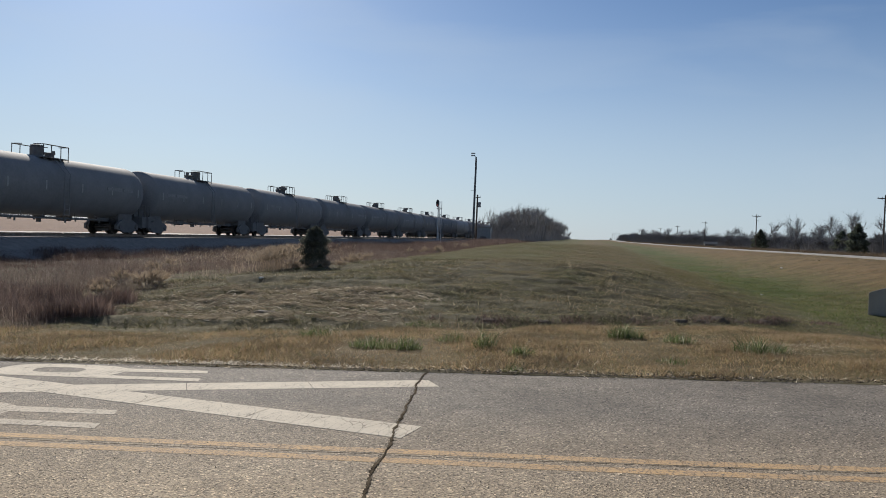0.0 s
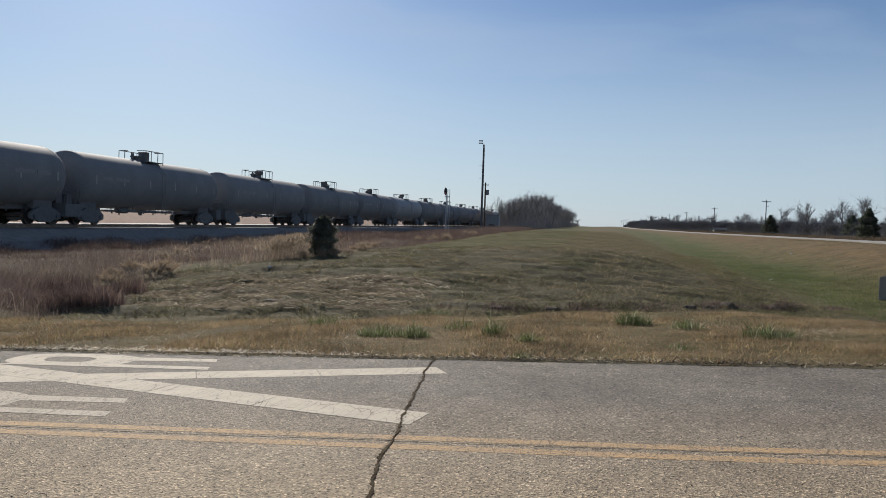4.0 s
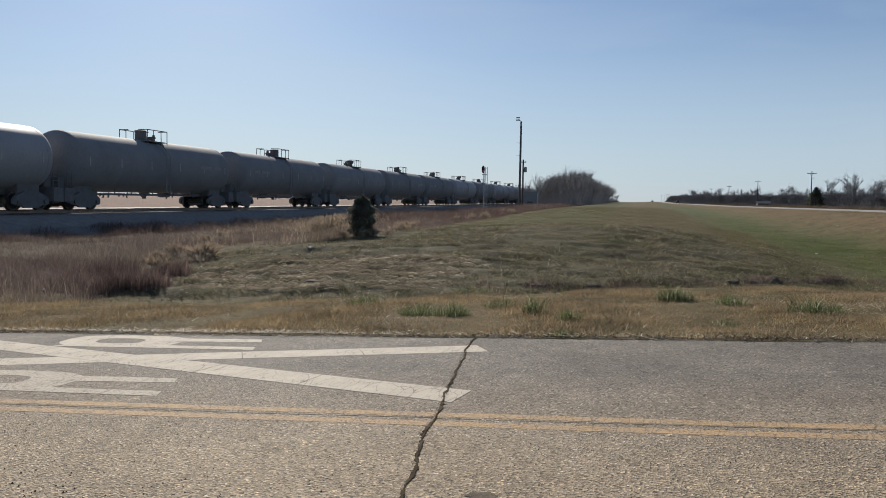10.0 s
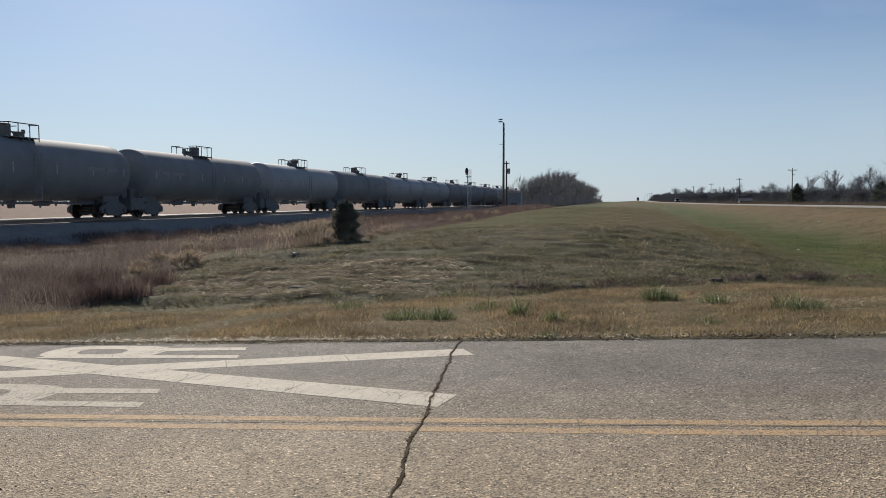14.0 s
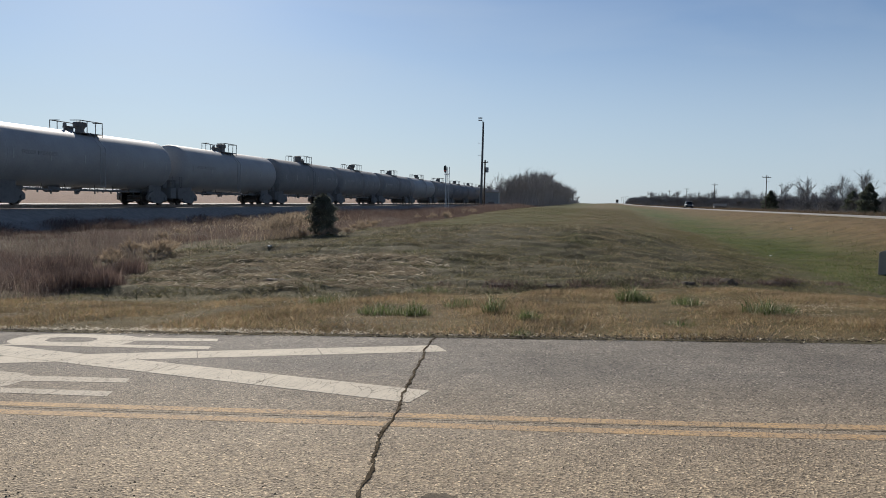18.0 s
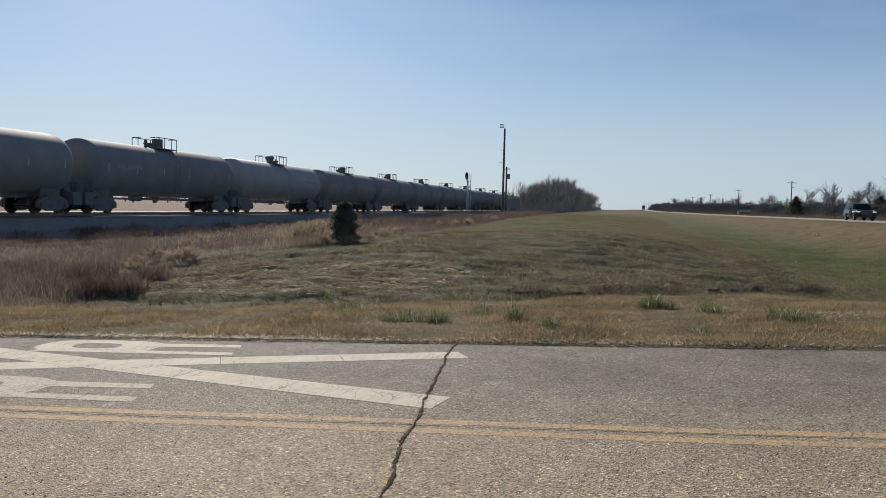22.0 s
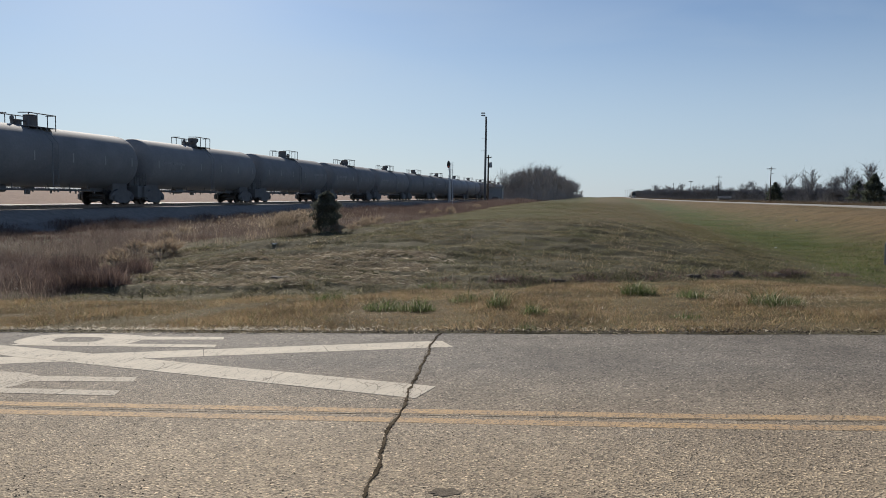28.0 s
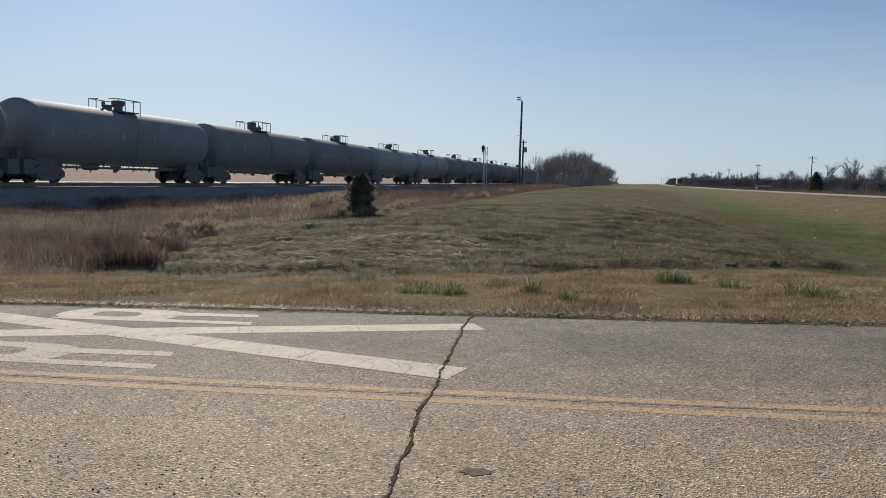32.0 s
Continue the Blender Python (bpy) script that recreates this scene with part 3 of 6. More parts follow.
# ---- tank cars ----
def tank_car(paint, label, housing):
    car = thing("tank_car", label, "tank car", "tank cars of the train")
    turn = pose(0, 0, 0, -90, 0, 0)       # z of a lathe to +y
    R, ZC, L = 1.64, 2.64, 7.70
    prof = [(0, -L - 0.76)]
    for k in range(1, 15):
        a = math.pi / 2 * k / 14
        prof.append((R * math.sin(a) ** 0.88, -L - 0.76 * math.cos(a)))
    prof += [(R, -L * 0.5), (R, 0), (R, L * 0.5)] + [(r, -h) for r, h in prof[::-1]]
    bm = lathe(bmesh.new(), prof, 48, Matrix.Translation((0, 0, ZC)) @ turn)
    bmesh.ops.recalc_face_normals(bm, faces=bm.faces[:])
    part("tank", bm, paint, car, smooth=True)
    for y in (-L + 0.12, L - 0.12):
        bm = lathe(bmesh.new(), [(R - 0.02, -0.04), (R + 0.004, -0.03), (R + 0.004, 0.03), (R - 0.02, 0.04)], 48, Matrix.Translation((0, y, ZC)) @ turn)
        part("band", bm, paint, car, smooth=True)
    # crest platform with its rails
    top, RAIL_H = ZC + R, 0.60
    for sx in (-1, 1):
        bm = box(bmesh.new(), sx * 0.74 - 0.26, sx * 0.74 + 0.26, -1.08, 1.08, top - 0.12, top - 0.07, 0.01)
        part("platform", bm, STEEL_DARK, car)
    for sx in (-0.98, 0.98):
        for y in (-1.05, -0.4, 0.4, 1.05):
            part("rail_post", rod(bmesh.new(), (sx, y, top - 0.25), (sx, y, top + RAIL_H), 0.024, seg=6), STEEL_DARK, car)
        bm = bmesh.new()
        rod(bm, (sx, -1.05, top + RAIL_H), (sx, 1.05, top + RAIL_H), 0.028, seg=6)
        part("hand_rail", bm, STEEL_DARK, car)
    for y in (-1.05, 1.05):
        part("hand_rail", rod(bmesh.new(), (-0.98, y, top + RAIL_H), (-0.35, y, top + RAIL_H), 0.024, seg=6), STEEL_DARK, car)
        part("hand_rail", rod(bmesh.new(), (0.35, y, top + RAIL_H), (0.98, y, top + RAIL_H), 0.024, seg=6), STEEL_DARK, car)
    bm = lathe(bmesh.new(), housing, 18, Matrix.Translation((0, 0.30, top - 0.08)))
    bmesh.ops.recalc_face_normals(bm, faces=bm.faces[:])
    hood = part("valve_housing", bm, STEEL_DARK, car)
    part("lid", lathe(bmesh.new(), [(0, 0), (0.36, 0), (0.36, 0.03), (0.2, 0.07), (0, 0.08)], 18, Matrix.Translation((0, 0.30, top + 0.56))), STEEL_DARK, hood)
    part("manway_arm", box(bmesh.new(), -0.05, 0.05, -0.95, -0.05, top + 0.20, top + 0.27, 0.01), STEEL_DARK, car)
    bm = lathe(bmesh.new(), [(0, 0), (0.26, 0), (0.26, 0.22), (0.31, 0.24), (0.31, 0.32), (0, 0.36)], 14, Matrix.Translation((0, -0.75, top - 0.06)))
    part("manway", bm, STEEL_DARK, car)
    bm = bmesh.new()
    rod(bm, (0.1, -1.2, top - 0.05), (0.1, -1.2, top + 0.25), 0.07, seg=8)
    rod(bm, (0.1, -1.2, top + 0.25), (0.1, -1.2, top + 0.42), 0.12, 0.09, seg=8)
    part("relief_valve", bm, STEEL_DARK, car)
    # ladders over the side
    for sx in (-1, 1):
        bm = bmesh.new()
        xs = sx * (R + 0.10)
        for y in (-0.22, 0.22):
            rod(bm, (xs, y, 1.0), (xs, y, ZC + 0.7), 0.022, seg=6)
            rod(bm, (xs, y, ZC + 0.7), (sx * 1.0, y, top - 0.10), 0.022, seg=6)
        for k in range(9):
            rod(bm, (xs, -0.22, 1.1 + k * 0.28), (xs, 0.22, 1.1 + k * 0.28), 0.014, seg=5)
        part("ladder", bm, paint, car)
        # side marks
        for y in (-7.2, -4.4, -1.5, 1.6, 4.5, 7.2):
            part("reflector", box(bmesh.new(), sx * (R + 0.004) - 0.006, sx * (R + 0.004) + 0.006, y - 0.05, y + 0.05, ZC - 0.25, ZC + 0.25), PALE_DECAL, car)
        for y0, y1 in ((-6.6, -5.6), (-5.4, -3.9)):
            part("stencil", box(bmesh.new(), sx * (R + 0.002) - 0.012, sx * (R + 0.002) + 0.012, y0, y1, ZC + 0.02, ZC + 0.22), STENCIL, car, "faint dusty stencil mark")
    # under the tank
    for sy in (-1, 1):
        bm = bmesh.new()
        box(bm, -0.32, 0.32, min(sy * 4.9, sy * 8.85), max(sy * 4.9, sy * 8.85), 0.78, 1.22, 0.03)
        part("stub_sill", bm, STEEL_DARK, car)
        bm = bmesh.new()
        box(bm, -0.95, 0.95, sy * 6.95 - 0.75, sy * 6.95 + 0.75, 0.80, 1.6, 0.05)
        part("saddle", bm, STEEL_DARK, car)
        bm = bmesh.new()
        box(bm, -1.4, 1.4, sy * 8.55 - 0.36, sy * 8.55 + 0.36, 0.45, 1.18, 0.03)
        box(bm, -0.8, 0.8, sy * 8.45 - 0.25, sy * 8.45 + 0.25, 1.18, 1.75, 0.05)
        part("end_platform", bm, STEEL_DARK, car)
        for sx in (-1.3, 1.3):
            bm = bmesh.new()
            rod(bm, (sx, sy * 8.62, 0.35), (sx, sy * 8.62, 2.0), 0.02, seg=6)
            rod(bm, (sx, sy * 8.25, 0.35), (sx, sy * 8.25, 2.0), 0.02, seg=6)
            for k in range(5):
                rod(bm, (sx, sy * 8.25, 0.4 + 0.38 * k), (sx, sy * 8.62, 0.4 + 0.38 * k), 0.016, seg=5)
            part("end_ladder", bm, STEEL_DARK, car)
        bm = bmesh.new()
        rod(bm, (0, sy * 8.7, 0.86), (0, sy * 9.0, 0.86), 0.09, seg=8)
        box(bm, -0.16, 0.16, min(sy * 8.93, sy * 9.12), max(sy * 8.93, sy * 9.12), 0.72, 1.0, 0.04)
        part("coupler", bm, STEEL_DARK, car)
    for sx in (-0.8, 0.8):
        bm = bmesh.new()
        rod(bm, (sx, -5.2, 0.86), (sx, 5.2, 0.86), 0.04, seg=6)
        for y in (-4, -2.1, 0.6, 2.4, 4):
            rod(bm, (sx, y, 0.86), (sx * 0.9, y, 1.35), 0.03, seg=6)
        part("side_pipe", bm, STEEL_DARK, car)
        for y, d in ((-4.4, 0.16), (-3.3, 0.10), (-1.2, 0.24), (-0.9, 0.14), (1.4, 0.12), (2.9, 0.20), (3.2, 0.12), (4.6, 0.18)):
            part("pipe_hanger", box(bmesh.new(), sx - 0.02, sx + 0.02, y - 0.05, y + 0.05, 0.86 - d, 0.90), STEEL_DARK, car)
    bm = lathe(bmesh.new(), [(0, 0.62), (0.12, 0.62), (0.14, 0.8), (0.3, 0.86), (0.34, 1.2), (0, 1.2)], 14)
    part("outlet_valve", bm, STEEL_DARK, car)
    bm = rod(bmesh.new(), (0.35, -3.2, 0.92), (0.35, -2.2, 0.92), 0.2, seg=12)
    part("brake_cylinder", bm, STEEL_DARK, car)
    # trucks
    for sy in (-1, 1):
        bm = box(bmesh.new(), -1.0, 1.0, -0.2, 0.2, 0.30, 0.86, 0.04)
        truck = part("truck", bm, STEEL_DARK, car, at=pose(0, sy * 6.95, 0))
        for y in (-0.55, 0.55):
            part("brake_beam", box(bmesh.new(), -0.7, 0.7, y - 0.2, y + 0.2, 0.22, 0.62, 0.03), STEEL_DARK, truck)
        part("spring_nest", box(bmesh.new(), -1.1, 1.1, -0.32, 0.32, 0.2, 0.5, 0.02), STEEL_DARK, truck)
        for sx in (-1, 1):
            bm = bmesh.new()
            pts = [(-1.20, 0.34), (-1.20, 0.60), (-0.98, 0.76), (-0.45, 0.95), (0.45, 0.95), (0.98, 0.76), (1.20, 0.60), (1.20, 0.34), (0.95, 0.26), (0.66, 0.26), (0.46, 0.14), (-0.46, 0.14), (-0.66, 0.26), (-0.95, 0.26)]
            f0 = [bm.verts.new((sx * 0.98, a, b)) for a, b in pts]
            f1 = [bm.verts.new((sx * 1.14, a, b)) for a, b in pts]
            bm.faces.new(f0)
            bm.faces.new(f1[::-1])
            for i in range(len(pts)):
                j = (i + 1) % len(pts)
                bm.faces.new((f0[i], f0[j], f1[j], f1[i]))
            for y in (-0.89, 0.89):
                rod(bm, (sx * 1.12, y, 0.457), (sx * 1.22, y, 0.457), 0.11, seg=10)
            bmesh.ops.recalc_face_normals(bm, faces=bm.faces[:])
            part("side_frame", bm, STEEL_DARK, truck)
        for y in (-0.89, 0.89):
            bm = bmesh.new()
            rod(bm, (-1.0, 0, 0), (1.0, 0, 0), 0.085, seg=10)
            for sx in (-1, 1):
                mm = Matrix.Translation((sx * 0.75, 0, 0)) @ pose(0, 0, 0, 0, 90 * sx, 0)
                lathe(bm, [(0.085, -0.08), (0.12, 0.05), (0.33, 0.01), (0.36, 0.065), (0.450, 0.065), (0.457, -0.05), (0.482, -0.06), (0.482, -0.085), (0.36, -0.085), (0.33, -0.03), (0.10, -0.05)], 24, mm)
            bmesh.ops.recalc_face_normals(bm, faces=bm.faces[:])
            part("wheelset", bm, TREAD, truck, at=pose(0, y, 0.457))
    return car


# where each car's middle stands at the start, along the track
CAR_Y = [22.3, 39.9, 57.4, 75.3, 92.8, 110.6, 129.2, 147.3, 164.8, 182.6, 200.5, 218.8, 237.2, 254.9, 272.7, 290.9, 308.8, 327.5, 345.6, 363.1, 380.8, 398.9, 417.0, 435.2, 453.0, 471.3, 489.3, 506.8, 524.6, 543.0, 561.1, 578.7]
CAR_Y += [578.7 + 17.96 * k for k in range(1, 13)]
GREY_CARS, DARKGREY_CARS = (9, 15, 17, 18, 22, 33, 34), (3, 6, 12, 20, 27, 30, 38)


def build_train():
    made = []
    models = {}
    flared = [(0, 0), (0.30, 0), (0.25, 0.24), (0.28, 0.34), (0.38, 0.44), (0.39, 0.62), (0.36, 0.65), (0, 0.66)]
    drum = [(0, 0), (0.40, 0), (0.40, 0.08), (0.35, 0.10), (0.35, 0.60), (0.32, 0.64), (0, 0.65)]
    for kind, mat_, lab, hood in (("black", TANK_BLACK_VEIL, "black railway tank car with glare-lifted paint rolling on the track", drum), ("grey", TANK_GREY, "grey railway tank car rolling on the track", flared), ("dark", TANK_DARKGREY, "dark grey railway tank car rolling on the track", flared)):
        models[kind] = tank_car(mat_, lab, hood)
    used = set()
    for i, y in enumerate(CAR_Y):
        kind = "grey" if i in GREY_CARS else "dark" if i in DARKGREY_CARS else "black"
        m = pose(TRACK_X, y, RAIL_Z, 0, 0, 180 if i % 3 == 1 else 0)
        if kind not in used:
            used.add(kind)
            c = models[kind]
            c.matrix_basis = m
        else:
            c = copy_thing(models[kind], m)
        made.append((c, y, i % 3 == 1))
    return made


TRAIN = build_train()


def rolled(t):
    """How far the train has rolled towards the camera by t."""
    return 15.24 * t + 0.036 * t * t - 0.000165 * t ** 3


# ---- grass and brush ----
def blade_mesh(x, y, h, w, lean, rng, segs=1, z=None, sink=0.02):
    """Many blades of grass in one mesh: tapered, leaning, each an island of its own."""
    n = len(x)
    z = (ground_z(x, y) if z is None else z) - sink
    a = rng.uniform(0, 2 * np.pi, n)
    b = a + rng.uniform(-0.8, 0.8, n) + np.pi / 2
    base = np.stack([x, y, z], -1)
    side = np.stack([np.cos(a), np.sin(a), np.zeros(n)], -1) * (w / 2)[:, None]
    off = np.stack([np.cos(b), np.sin(b), np.zeros(n)], -1) * (lean * h)[:, None]
    up = np.zeros((n, 3))
    up[:, 2] = h
    if segs == 1:
        v = np.stack([base - side, base + side, base + off + up], 1)
        f = np.arange(3 * n).reshape(n, 3)
    else:
        mid = base + off * 0.35 + up * 0.6
        v = np.stack([base - side, base + side, mid + side * 0.7, mid - side * 0.7, base + off + up], 1)
        i = np.arange(n)[:, None] * 5
        f = np.concatenate([i + [0, 1, 2], i + [0, 2, 3], i + [3, 2, 4]], 0)
    return raw_mesh(v.reshape(-1, 3), f)


def scatter(rng, n, x0, x1, y0, y1):
    return rng.uniform(x0, x1, n), rng.uniform(y0, y1, n)


def foot_of(x):
    return np.clip(16.6 + 0.55 * (x + 2), 13.6, 19.5)


def brush_edge(y):
    """Where the tall brush ends towards the mown ground."""
    return np.interp(y, [12, 14.5, 17, 20, 24, 26.5, 28.5, 31, 36, 45, 70, 107, 150], [-9.0, -10.0, -10.8, -12.4, -13.3, -12.2, -10.9, -10.1, -10.6, -11.2, -12.0, -11.8, -11.6])


TAN_GRASS = foliage("tan_dry_grass", [(0.0, (0.225, 0.155, 0.084)), (0.3, (0.345, 0.240, 0.134)), (0.6, (0.450, 0.325, 0.188)), (0.80, (0.60, 0.485, 0.320)), (0.88, (0.165, 0.165, 0.066)), (1.0, (0.255, 0.235, 0.108))], big=0.8)
MOUND_GRASS = foliage("dull_winter_grass", [(0.0, (0.110, 0.108, 0.062)), (0.4, (0.178, 0.168, 0.098)), (0.62, (0.25, 0.212, 0.132)), (0.85, (0.34, 0.275, 0.18)), (0.93, (0.52, 0.45, 0.32)), (1.0, (0.64, 0.57, 0.43))], big=0.33, cool=(0.62, 0.74, 0.55), warm=(1.28, 1.17, 1.12))
TUSSOCK = foliage("tussock_grass", [(0.0, (0.070, 0.068, 0.042)), (0.5, (0.135, 0.122, 0.076)), (0.8, (0.25, 0.21, 0.14)), (1.0, (0.60, 0.52, 0.39))], big=0.3, cool=(0.6, 0.72, 0.55), warm=(1.25, 1.15, 1.1))
MEADOW_GRASS = foliage("mixed_meadow_grass", [(0.0, (0.130, 0.122, 0.068)), (0.5, (0.182, 0.160, 0.092)), (1.0, (0.255, 0.208, 0.13))], big=0.10, trans=0.38, cool=(0.76, 0.88, 0.66), warm=(1.16, 1.06, 1.03))
GREEN_GRASS = foliage("green_grass", [(0.0, (0.095, 0.125, 0.045)), (0.5, (0.145, 0.178, 0.072)), (1.0, (0.26, 0.23, 0.12))], big=0.35, trans=0.45, cool=(0.66, 0.78, 0.56), warm=(1.15, 1.08, 1.0))
BRUSH_GRASS = foliage("russet_tall_grass", [(0.0, (0.112, 0.084, 0.074)), (0.45, (0.192, 0.146, 0.124)), (0.8, (0.31, 0.245, 0.203)), (1.0, (0.44, 0.36, 0.295))], big=0.45, trans=0.45)
# darker than BRUSH_GRASS, part of it the brush's self-shade put into colour
WEED = foliage("dark_dead_weeds", [(0.0, (0.098, 0.068, 0.060)), (0.6, (0.175, 0.122, 0.104)), (1.0, (0.30, 0.222, 0.182))], big=0.6, trans=0.35)
TANGLE = foliage("flattened_straw", [(0.0, (0.20, 0.165, 0.12)), (0.6, (0.36, 0.30, 0.22)), (0.9, (0.52, 0.45, 0.34)), (1.0, (0.85, 0.77, 0.62))], big=0.7, trans=0.3)
PLUME = foliage("pale_seed_plume", [(0.0, (0.30, 0.22, 0.15)), (1.0, (0.52, 0.43, 0.32))], big=1.0, trans=0.45)
BANK_GRASS = foliage("brown_bank_grass", [(0.0, (0.165, 0.115, 0.060)), (0.6, (0.235, 0.165, 0.088)), (1.0, (0.33, 0.235, 0.13))], big=0.22, trans=0.45, cool=(0.70, 0.78, 0.62), warm=(1.2, 1.1, 1.05))
# the palest stop paints the shine of single blades
TUFT_GREEN = foliage("tuft_green", [(0.0, (0.075, 0.105, 0.034)), (0.50, (0.140, 0.178, 0.070)), (0.80, (0.25, 0.265, 0.13)), (1.0, (0.68, 0.64, 0.48))], big=1.5, trans=0.5)
ROADSIDE = foliage("brown_roadside_grass", [(0.0, (0.115, 0.085, 0.056)), (0.6, (0.17, 0.122, 0.08)), (1.0, (0.25, 0.185, 0.12))], big=0.05, trans=0.3)
EDGE_DEBRIS = foliage("dark_leaf_mould", [(0.0, (0.035, 0.028, 0.02)), (0.7, (0.085, 0.065, 0.045)), (1.0, (0.17, 0.13, 0.09))], big=1.2, trans=0.1)
STRAW = foliage("bleached_straw", [(0.0, (0.405, 0.311, 0.189)), (0.6, (0.648, 0.540, 0.378)), (1.0, (0.891, 0.796, 0.621))], big=1.0, trans=0.2)


def straw_tangle(rng):
    """Bent stalks lying over one another."""
    n = 6400
    tx, ty = scatter(rng, 170, -11.5, -4.6, 15.6, 23)
    k = rng.integers(0, len(tx), n)
    x, y = tx[k] + rng.normal(0, 0.30, n), ty[k] + rng.normal(0, 0.10, n)
    ln, a = rng.uniform(0.08, 0.30, n), rng.normal(0, 0.7, n) + np.pi * (rng.random(n) < 0.5)
    d = np.stack([np.cos(a), np.sin(a)], -1) * ln[:, None]
    z0, z2 = ground_z(x, y) + rng.uniform(0, 0.05, n), ground_z(x + d[:, 0], y + d[:, 1]) + rng.uniform(0, 0.05, n)
    zm = (z0 + z2) / 2 + rng.uniform(0.0, 0.06, n)
    w = rng.uniform(0.004, 0.009, n)
    vs = []
    for u, z in ((0, z0), (0.5, zm), (1, z2)):
        px, py = x + d[:, 0] * u, y + d[:, 1] * u
        vs += [np.stack([px, py, z - w], -1), np.stack([px, py, z + w], -1)]
    v = np.stack(vs, 1)
    i = np.arange(n)[:, None] * 6
    f = np.concatenate([i + [0, 2, 3], i + [0, 3, 1], i + [2, 4, 5], i + [2, 5, 3]], 0)
    return raw_mesh(v.reshape(-1, 3), f)


def build_grass():
    rng = np.random.default_rng(7)
    # the mown verge along the road
    x, y = scatter(rng, 520000, -19, 9, 8.8, 20.5)
    keep = (y > road_far(x) + 0.14 + 0.30 * clumpy(x, y, 5, 2)) & (y < foot_of(x) + 0.8 - rng.uniform(0, 1.2, len(x))) & (rng.random(len(x)) < np.clip(1.25 - 0.055 * (y - 9), 0.3, 1))
    x, y = x[keep], y[keep]
    n = len(x)
    h = (0.028 + 0.068 * rng.random(n)) * (0.5 + 0.9 * clumpy(x, y, 2.0, 3)) * np.clip((y - road_far(x)) * 3.0, 0.35, 1)
    me = blade_mesh(x, y, h, rng.uniform(0.006, 0.016, n), rng.uniform(0.3, 2.2, n), rng)
    tagged(part("verge_grass", me, TAN_GRASS), "short tan and orange dry grass along the road edge", "grass", kind="stuff")
    # the mound's coarse grass
    x, y = scatter(rng, 620000, -15, 9, 13.5, 40)
    c = clumpy(x, y, 2.2, 5)
    keep = (y > foot_of(x) - 0.3) & (x > brush_edge(y) - 1.0) & (rng.random(len(x)) < step(7.5, 4.5, x) + step(22, 19, y)) & (rng.random(len(x)) < (0.6 + 0.4 * c) * np.clip(1.5 - 0.035 * (y - 14), 0.35, 1))
    x, y, c = x[keep], y[keep], c[keep]
    n = len(x)
    me = blade_mesh(x, y, (0.015 + 0.05 * rng.random(n)) * (0.6 + 0.7 * c), rng.uniform(0.008, 0.024, n), rng.uniform(0.6, 2.8, n), rng)
    tagged(part("mound_grass", me, MOUND_GRASS), "dull matted winter grass on the mound", "grass", kind="stuff")
    # tussocks
    m = 15000
    tx, ty = scatter(rng, m, -15, 8.5, 14.5, 42)
    c = clumpy(tx, ty, 1.1, 51)
    keep = (ty > foot_of(tx) + 0.2) & (rng.random(m) < step(7.0, 4.0, tx)) & (tx > brush_edge(ty) - 0.6) & (rng.random(m) < (0.15 + 0.85 * c))
    tx, ty = tx[keep], ty[keep]
    k = 16
    sz = 0.4 + 1.5 * rng.random(len(tx)) ** 2
    x = (tx[:, None] + rng.normal(0, 0.11, (len(tx), k)) * sz[:, None]).ravel()
    y = (ty[:, None] + rng.normal(0, 0.06, (len(tx), k)) * sz[:, None]).ravel()
    h = (rng.uniform(0.04, 0.11, (len(tx), k)) * sz[:, None]).ravel()
    n = len(x)
    me = blade_mesh(x, y, h, rng.uniform(0.012, 0.030, n), rng.uniform(0.6, 2.6, n), rng)
    tagged(part("tussock_grass", me, TUSSOCK), "brown and olive tussocks on the mound", "grass", kind="stuff")
    # the open ground behind it
    x, y = scatter(rng, 330000, -19, 9, 36, 170)
    keep = (x > brush_edge(y) - 0.8) & (rng.random(len(x)) < step(7.0, 4.0, x)) & (rng.random(len(x)) < np.clip(1.3 - 0.010 * (y - 36), 0.22, 1) * step(172, 120, y))
    x, y = x[keep], y[keep]
    n = len(x)
    me = blade_mesh(x, y, rng.uniform(0.03, 0.09, n), rng.uniform(0.015, 0.045, n), rng.uniform(0.4, 2.2, n), rng)
    tagged(part("meadow_grass", me, MEADOW_GRASS), "mixed green and brown meadow grass", "grass", kind="stuff")
    # the swale
    x, y = scatter(rng, 320000, 2.5, 16.5, 19.5, 105)
    u = x - SLANT * y - 8.9
    g = np.exp(-(u / np.where(u > 0, 3.5, 2.1)) ** 2) * step(19, 24, y) * (0.25 + 0.75 * step(62, 34, y)) * step(105, 70, y) * (0.35 + 0.65 * clumpy(x, y, 0.9, 33)) * (0.7 + 0.3 * step(28, 38, y))
    keep = rng.random(len(x)) < g
    x, y = x[keep], y[keep]
    n = len(x)
    me = blade_mesh(x, y, rng.uniform(0.04, 0.11, n), rng.uniform(0.015, 0.035, n), rng.uniform(0.3, 1.3, n), rng)
    tagged(part("swale_grass", me, GREEN_GRASS), "fresh green grass along the swale", "grass", kind="stuff")
    x, y = scatter(rng, 260000, 6.0, 21.5, 18, 130)
    c = clumpy(x, y, 0.8, 35)
    keep = (x < 21.6 + SLANT * y) & (rng.random(len(x)) < (0.20 + 0.80 * step(10.5, 14.0, x)) * (0.3 + 0.7 * step(60, 30, y)) * step(130, 80, y) * (0.3 + 0.7 * c))
    x, y, c = x[keep], y[keep], c[keep]
    n = len(x)
